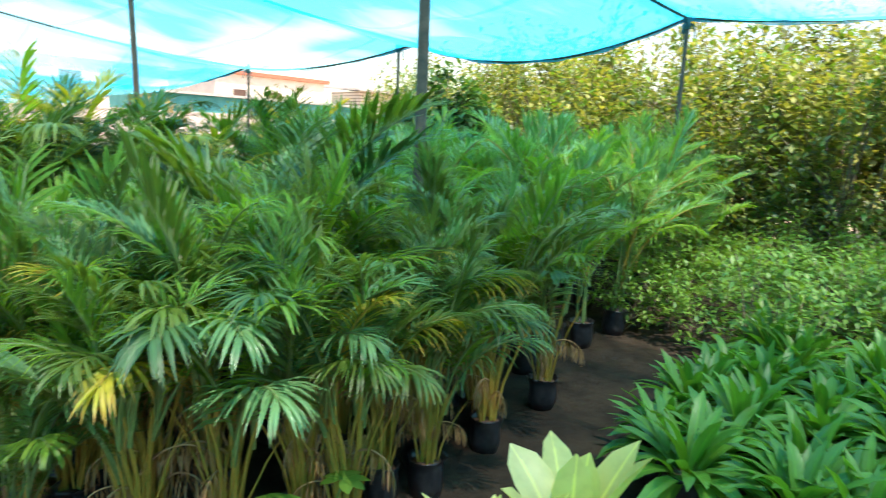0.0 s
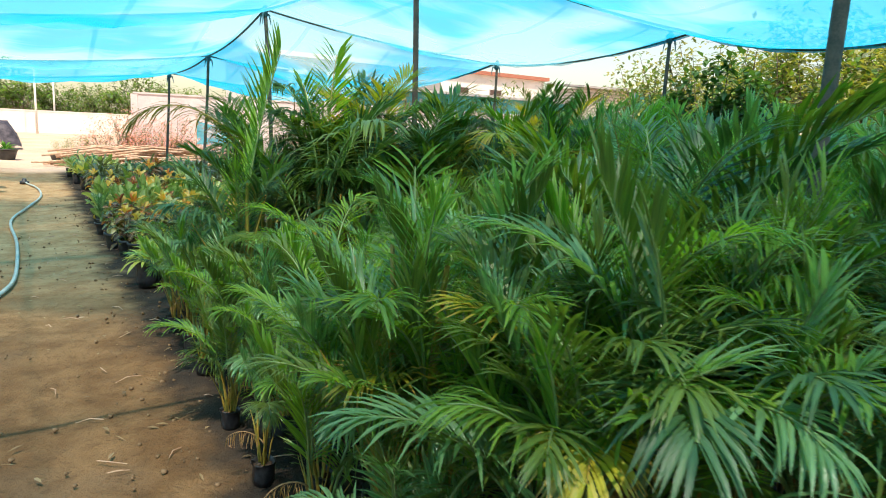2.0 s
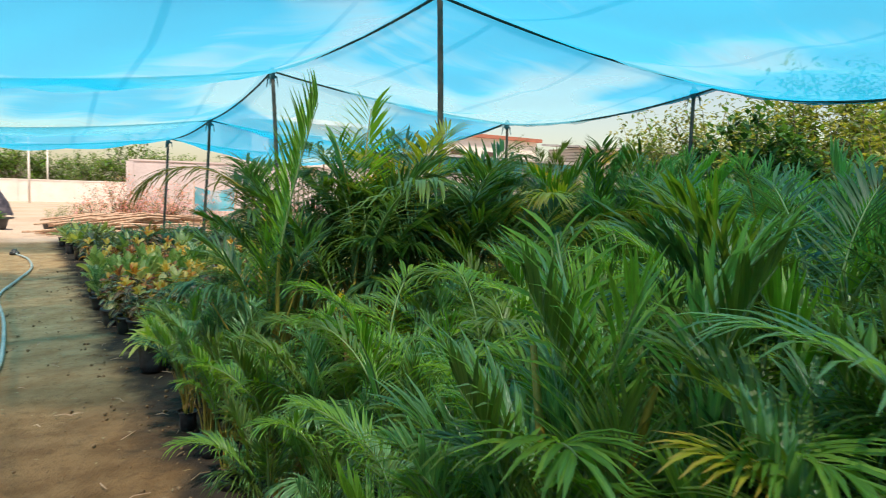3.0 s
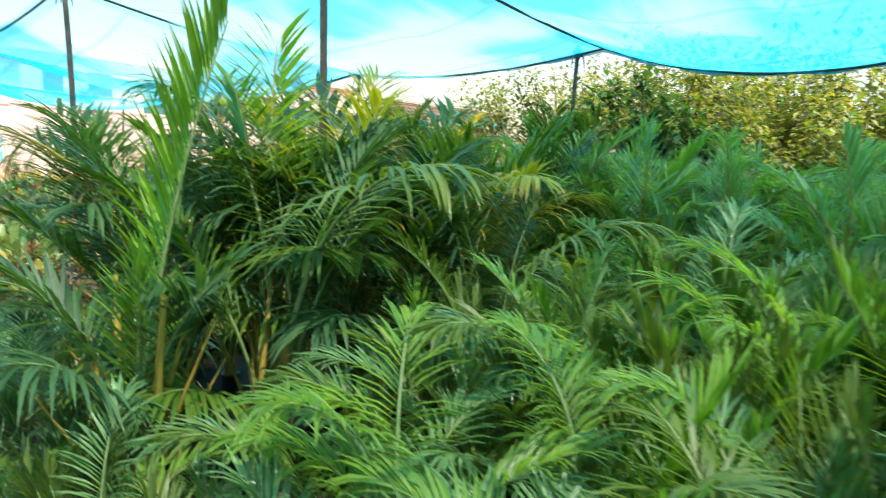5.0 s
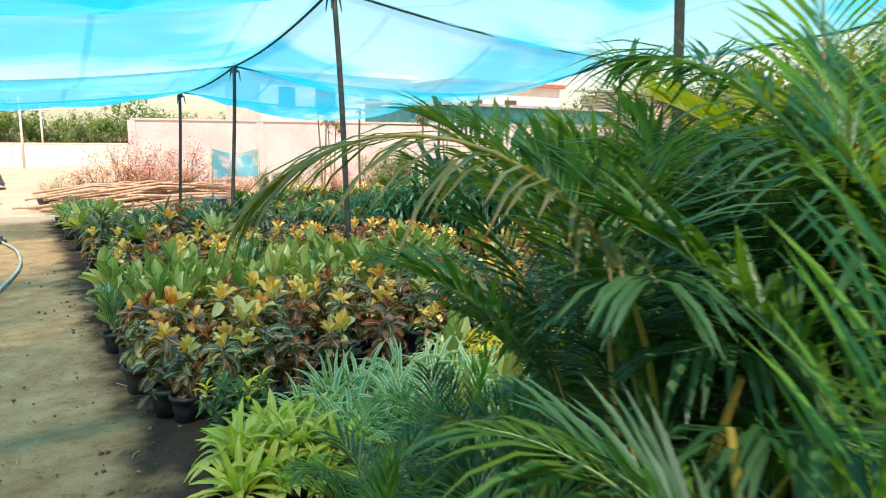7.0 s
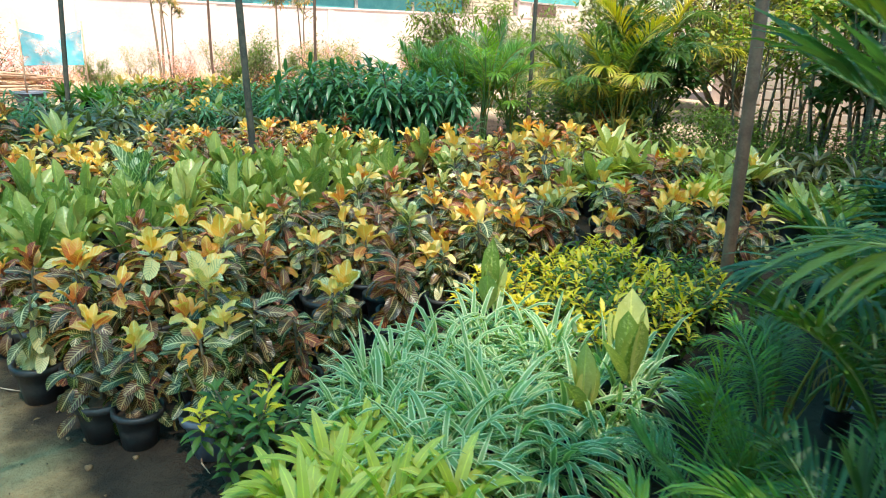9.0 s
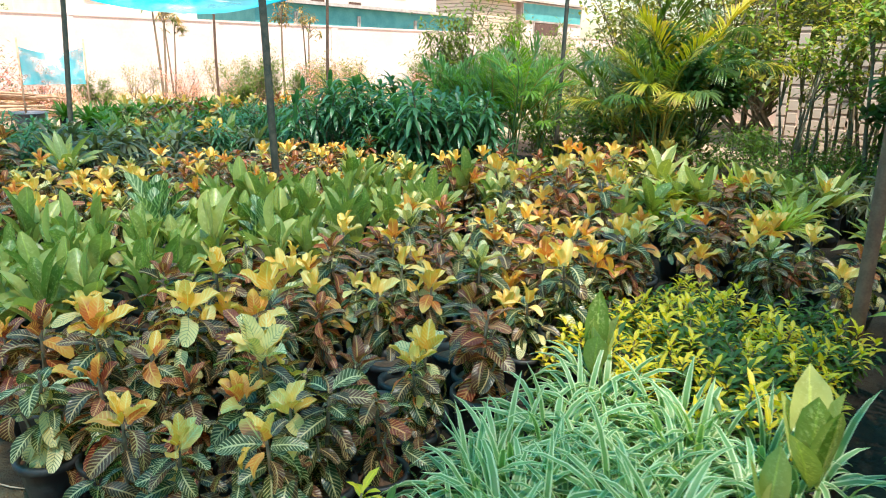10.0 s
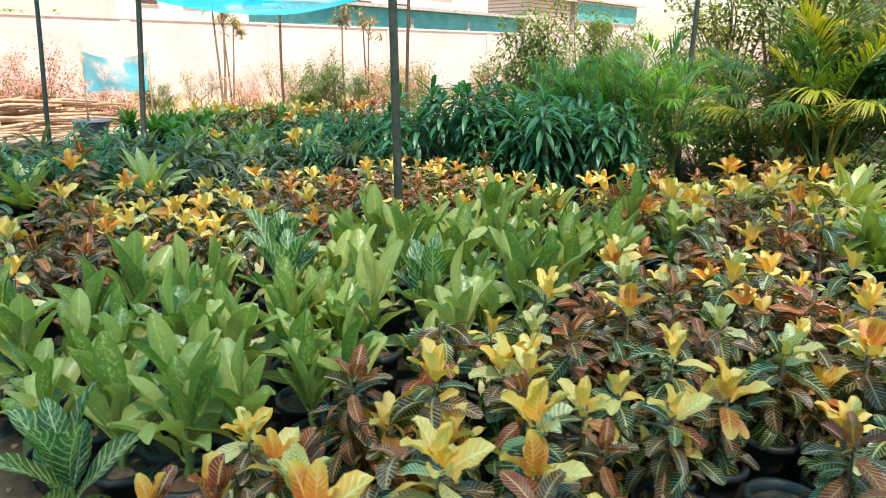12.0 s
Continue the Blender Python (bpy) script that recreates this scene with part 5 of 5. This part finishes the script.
def litter():
    """Dry leaf scraps, twigs and pebbles on the path."""
    r = random.Random(77)
    a, b, c = Acc(), Acc(), Acc()
    for i in range(560):
        x, y = r.gauss(0.95, 0.4), 1.5 + 20 * r.random() ** 1.3
        if i % 4 == 0:
            x, y = r.uniform(1.2, 2.2), r.uniform(1.6, 3.0)
        g, e = r.uniform(0, 6.3), r.uniform(-0.05, 0.25)
        if i % 3:
            blade(a, (x, y, 0.012), (math.cos(g), math.sin(g), e), r.uniform(0.015, 0.075), r.uniform(0.005, 0.022), 4, 0.3, 0.4, 0.45, 0.8)
        else:
            L = r.uniform(0.05, 0.16)
            b.tube([Vector((x, y, 0.008)), Vector((x + L * 0.5 * math.cos(g), y + L * 0.5 * math.sin(g), 0.016)), Vector((x + L * math.cos(g + 0.2), y + L * math.sin(g + 0.2), 0.006))], [0.003, 0.0035, 0.002], 4)
    for i in range(900):
        x, y, q = r.choice((r.uniform(-0.4, 1.5), r.gauss(1.3, 0.16))), 1.5 + 14 * r.random() ** 1.3, 0.003 + 0.014 * r.random() ** 3
        c.lathe([(0.001, -q), (q, 0), (q * 0.7, q * 0.6), (0.001, q * 0.8)], 6, centre=(x, y), wob=0.2)
    solid("leaf_litter", a.mesh("leaf_litter", M["litter"]), "scattered dry leaf scraps on the path", "leaf litter", kind="stuff")
    solid("twigs", b.mesh("twigs", M["stick"]), "thin dry twigs scattered on the path", "twigs", kind="stuff")
    solid("pebbles", c.mesh("pebbles", M["stone"]), "small clods and pebbles on the path", "pebbles", kind="stuff")


litter()


# ---------------------------------------------------------------- far ground: sticks, tarp, walls, sheds, trees
def sticks(cx, cy, n, wide):
    r = random.Random(5)
    ob = thing("stick_pile", "pile of dry reddish sticks and poles on the ground", "stick pile")
    for i in range(n):
        a = Acc()
        L = r.uniform(1.6, 3.0)
        x, y, z, g = cx + r.uniform(-wide, wide), cy + r.uniform(-0.8, 0.8), 0.06 + 0.6 * r.random() ** 1.4, r.uniform(-0.6, 0.6)
        a.tube([Vector((x - L / 2, y - g, z * 0.7)), Vector((x, y + r.uniform(-0.1, 0.1), z)), Vector((x + L / 2, y + g, z * 0.8 + r.uniform(-0.02, 0.1)))], [0.03, 0.035, 0.02], 5, caps=True)
        part("stick", a.mesh("stick", M["stick"]), ob)


sticks(3.6, 24.3, 80, 1.5)


def tarp_stack():
    ob = thing("covered_stack", "stack covered by a dark plastic tarpaulin", "stack")
    ob.matrix_basis = pose(-1.3, 34.5, 0) @ Matrix.Scale(0.85, 4)
    a = Acc()
    for j in range(15):
        for i in range(25):
            u, v = i / 24, j / 14
            x, y = -2.2 + 4.2 * u, -0.9 + 1.8 * v
            edge = min(u, 1 - u, v, 1 - v)
            z = 1.15 * min(1, edge * 7) ** 0.6 + 0.22 * noise.noise(Vector((x * 2.3, y * 2.3, 0))) + 0.10 * noise.noise(Vector((x * 6, y * 6, 4))) + 0.12
            a.v.append(Vector((x, y, max(0.55 if u < 0.8 else 0.15, z))))
            a.uv.append((u, v))
    for j in range(14):
        for i in range(24):
            k = j * 25 + i
            a.f.append((k, k + 1, k + 26, k + 25))
            a.s.append(0)
    part("tarpaulin", a.mesh("tarpaulin", M["tarp"]), ob)
    b = Acc()
    for q in range(6):
        b.box((-2.0 + 0.65 * q, -0.7, 0), (-1.55 + 0.65 * q, 0.6, 0.8))
    part("block_base", b.mesh("block_base", M["white"], False), ob, label="whitish stacked blocks")


tarp_stack()


def wall_run(name, p, q, h, t, mat, label, bays=6):
    ob = tagged(new(name), label, "wall", kind="structure")
    d = Vector((q[0] - p[0], q[1] - p[1], 0))
    L = d.length
    ob.matrix_basis = Matrix.Translation((p[0], p[1], 0)) @ Matrix.Rotation(math.atan2(d.y, d.x), 4, "Z")
    a = Acc()
    a.box((0, -t / 2, 0), (L, t / 2, h))
    part("wall_body", a.mesh("wall_body", M[mat], False), ob)
    b = Acc()
    b.box((-0.05, -t / 2 - 0.04, h), (L + 0.05, t / 2 + 0.04, h + 0.07))
    part("coping", b.mesh("coping", M[mat], False), ob)
    for k in range(bays + 1):
        c = Acc()
        x = L * k / bays
        c.box((x - 0.14, -t / 2 - 0.05, 0), (x + 0.14, t / 2 + 0.05, h - 0.02))
        part("pier", c.mesh("pier", M[mat], False), ob)


wall_run("wall_far", (4.7, 34.2), (42.0, 25.4), 2.55, 0.22, "cream", "long cream plastered compound wall", 8)
wall_run("wall_right", (42.0, 25.4), (42.0, -6.0), 2.2, 0.22, "cream", "cream plastered wall closing the plot", 8)
wall_run("wall_low", (-14.0, 62.0), (22.0, 58.0), 1.6, 0.3, "white", "low white wall far across the field", 10)
wall_run("wall_left", (-9.0, 62.0), (-9.0, -8.0), 1.8, 0.25, "cream", "plain plastered wall along the plot", 8)
wall_run("wall_back", (-9.0, -8.0), (42.0, -6.0), 1.8, 0.25, "cream", "plain plastered wall behind the nursery", 8)


def house(name, label, lo, hi, roof, wallmat, roofmat, wins, slope=0.25, over=0.35):
    """A plain block with a lean-to roof; windows stand on its near side."""
    ob = thing(name, label, "building")
    a = Acc()
    a.box(lo, hi)
    part("wall", a.mesh("wall", M[wallmat], False), ob)
    b = Acc()
    b.box((lo[0] - over, lo[1] - over, hi[2]), (hi[0] + over, hi[1] + over, hi[2] + roof))
    for k, v in enumerate(b.v):
        if v.y > (lo[1] + hi[1]) / 2:
            v.z += slope
    part("roof", b.mesh("roof", M[roofmat], False), ob)
    for x, z, w, h, mt in wins:
        win = Acc()
        win.box((x, lo[1] - 0.05, z), (x + w, lo[1] + 0.02, z + h))
        wd = part("window", win.mesh("window", M[mt], False), ob)
        fr = Acc()
        for q in ((x - 0.06, z - 0.06, x + w + 0.06, z), (x - 0.06, z + h, x + w + 0.06, z + h + 0.06), (x - 0.06, z, x, z + h), (x + w, z, x + w + 0.06, z + h)):
            fr.box((q[0], lo[1] - 0.08, q[1]), (q[2], lo[1] + 0.0, q[3]))
        part("frame", fr.mesh("frame", M["tin"], False), wd)


house("storage_shed", "long low shed with teal sheet side", (17.0, 34.0, 0), (30.3, 39.0, 3.6), 0.14, "teal", "tin", [(19.0, 2.7, 0.05, 0.5, "tin"), (22.6, 2.7, 0.05, 0.5, "tin"), (26.4, 2.7, 0.05, 0.5, "tin")])
house("tin_hut", "small hut clad in bleached horizontal boards", (30.6, 33.6, 0), (34.5, 36.5, 4.7), 0.12, "slats", "tin", [])
house("teal_hut", "hut with teal sheet front and dark window", (34.9, 33.5, 0), (41.6, 36.5, 4.8), 0.12, "cream", "tin", [(35.0, 3.75, 6.4, 0.95, "teal"), (36.2, 2.4, 2.6, 1.25, "dark")])
house("white_house", "white two storey house behind the wall", (13.5, 46.0, 0), (24.0, 54.0, 6.0), 0.3, "white", "white", [(14.6, 3.9, 1.0, 1.2, "dark"), (17.0, 3.9, 1.3, 1.3, "dark"), (20.4, 3.9, 1.2, 1.2, "dark")], 0.0)
house("white_block", "small white block house in the open field", (-7.0, 40.0, 0), (-0.9, 46.0, 3.0), 0.15, "white", "white", [(-3.6, 1.2, 0.9, 0.9, "tin")], 0.0, 0.1)
house("pale_house", "pale pink house behind the shrubs", (20.0, 9.0, 0), (27.0, 15.0, 2.9), 0.2, "cream", "tin", [(21.0, 1.2, 1.0, 1.2, "dark")])
house("red_house", "white house with reddish wall far off", (30.0, 50.0, 0), (41.0, 58.0, 6.5), 0.3, "white", "red", [(31.5, 4.0, 1.2, 1.3, "dark"), (35.0, 4.0, 1.2, 1.3, "dark")], 0.0)

far = [shrub_mesh(970 + i, 5.5, 2.9, 1500, 0.46, ["shrub", "shrub_grey"], 0.14, 7) for i in range(3)]
spread(shrub_maker("field_tree", "broad green tree far across the field", "tree", "far trees", far), 3,
       [turn(x, y, 0, a, s) for x, y, a, s in ((-9, 70, 0, 1.0), (-3.5, 72, 40, 0.9), (1.0, 69, 90, 1.0), (5.5, 74, 140, 0.85), (9.5, 70, 220, 0.95), (14, 78, 20, 1.0), (20, 76, 60, 0.9), (-15, 74, 60, 1.1), (11.5, 46, 0, 0.55), (27, 72, 0, 0.9), (34, 74, 70, 1.0)) + tuple((-16 + 3.1 * q, 66 + 3 * math.sin(q * 2.3), 47 * q, 0.85 + 0.15 * math.sin(q * 1.7)) for q in range(19))])


def dry_grass():
    r = random.Random(9)
    a = Acc()
    for i in range(5200):
        x, y = r.uniform(1.5, 26), r.uniform(23.5, 31)
        g, e = r.uniform(0, 6.3), r.uniform(0.7, 1.5)
        blade(a, (x, y, 0), (math.cos(g) * math.cos(e), math.sin(g) * math.cos(e), math.sin(e)), r.uniform(0.15, 0.5), 0.02, 3, 0.5, 0.3, 0.3, 0.7)
    solid("dry_grass", a.mesh("dry_grass", M["dryleaf"]), "thin dry brown grass before the wall", "grass", kind="stuff")


dry_grass()
thin = [shrub_mesh(990 + i, 3.4, 0.5, 240, 0.28, ["dryleaf", "shrub_grey"], 0.7, 2, 0.2) for i in range(2)]
spread(shrub_maker("young_tree", "thin young tree with hanging dry leaves", "tree", "thin trees by the wall", thin), 2, [turn(x, y, 0, a, s) for x, y, a, s in ((9.4, 26.5, 0, 1.0), (13.0, 26.0, 90, 0.95), (14.2, 26.4, 30, 0.9), (10.2, 27.6, 0, 0.8))])


def light_pole(x, y, h):
    a = Acc()
    a.tube([Vector((0, 0, 0)), Vector((0, 0, h))], [0.09, 0.06], 8, caps=True)
    a.box((-0.6, -0.04, h - 0.5), (0.6, 0.04, h - 0.42))
    solid("utility_pole", a.mesh("utility_pole", M["white"]), "pale concrete utility pole in the field", "pole", "utility poles", m=pose(x, y, 0))


for x, y in ((-1.6, 56), (1.2, 57), (2.6, 66), (-4.6, 60)):
    light_pole(x, y, 4.6)


def banner():
    ob = thing("net_screen", "small teal net screen stretched between two sticks", "net screen")
    a = Acc()
    for j in range(9):
        for i in range(15):
            u, v = i / 14, j / 8
            a.v.append(Vector((5.03 + 1.2 * u, 23.2 + 0.05 * math.sin(7 * u + 3 * v), 0.80 + (0.74 - 0.22 * 4 * u * (1 - u) * 0.6) * v)))
            a.uv.append((u, v))
    for j in range(8):
        for i in range(14):
            k = j * 15 + i
            a.f.append((k, k + 1, k + 16, k + 15))
            a.s.append(0)
    part("cloth", a.mesh("cloth", M["bannercloth"]), ob)
    for x in (5.02, 6.24):
        b = Acc()
        b.tube([Vector((x, 23.2, 0)), Vector((x + 0.02, 23.2, 1.7))], [0.02, 0.015], 6, caps=True)
        part("stick", b.mesh("stick", M["stick"]), ob)


banner()
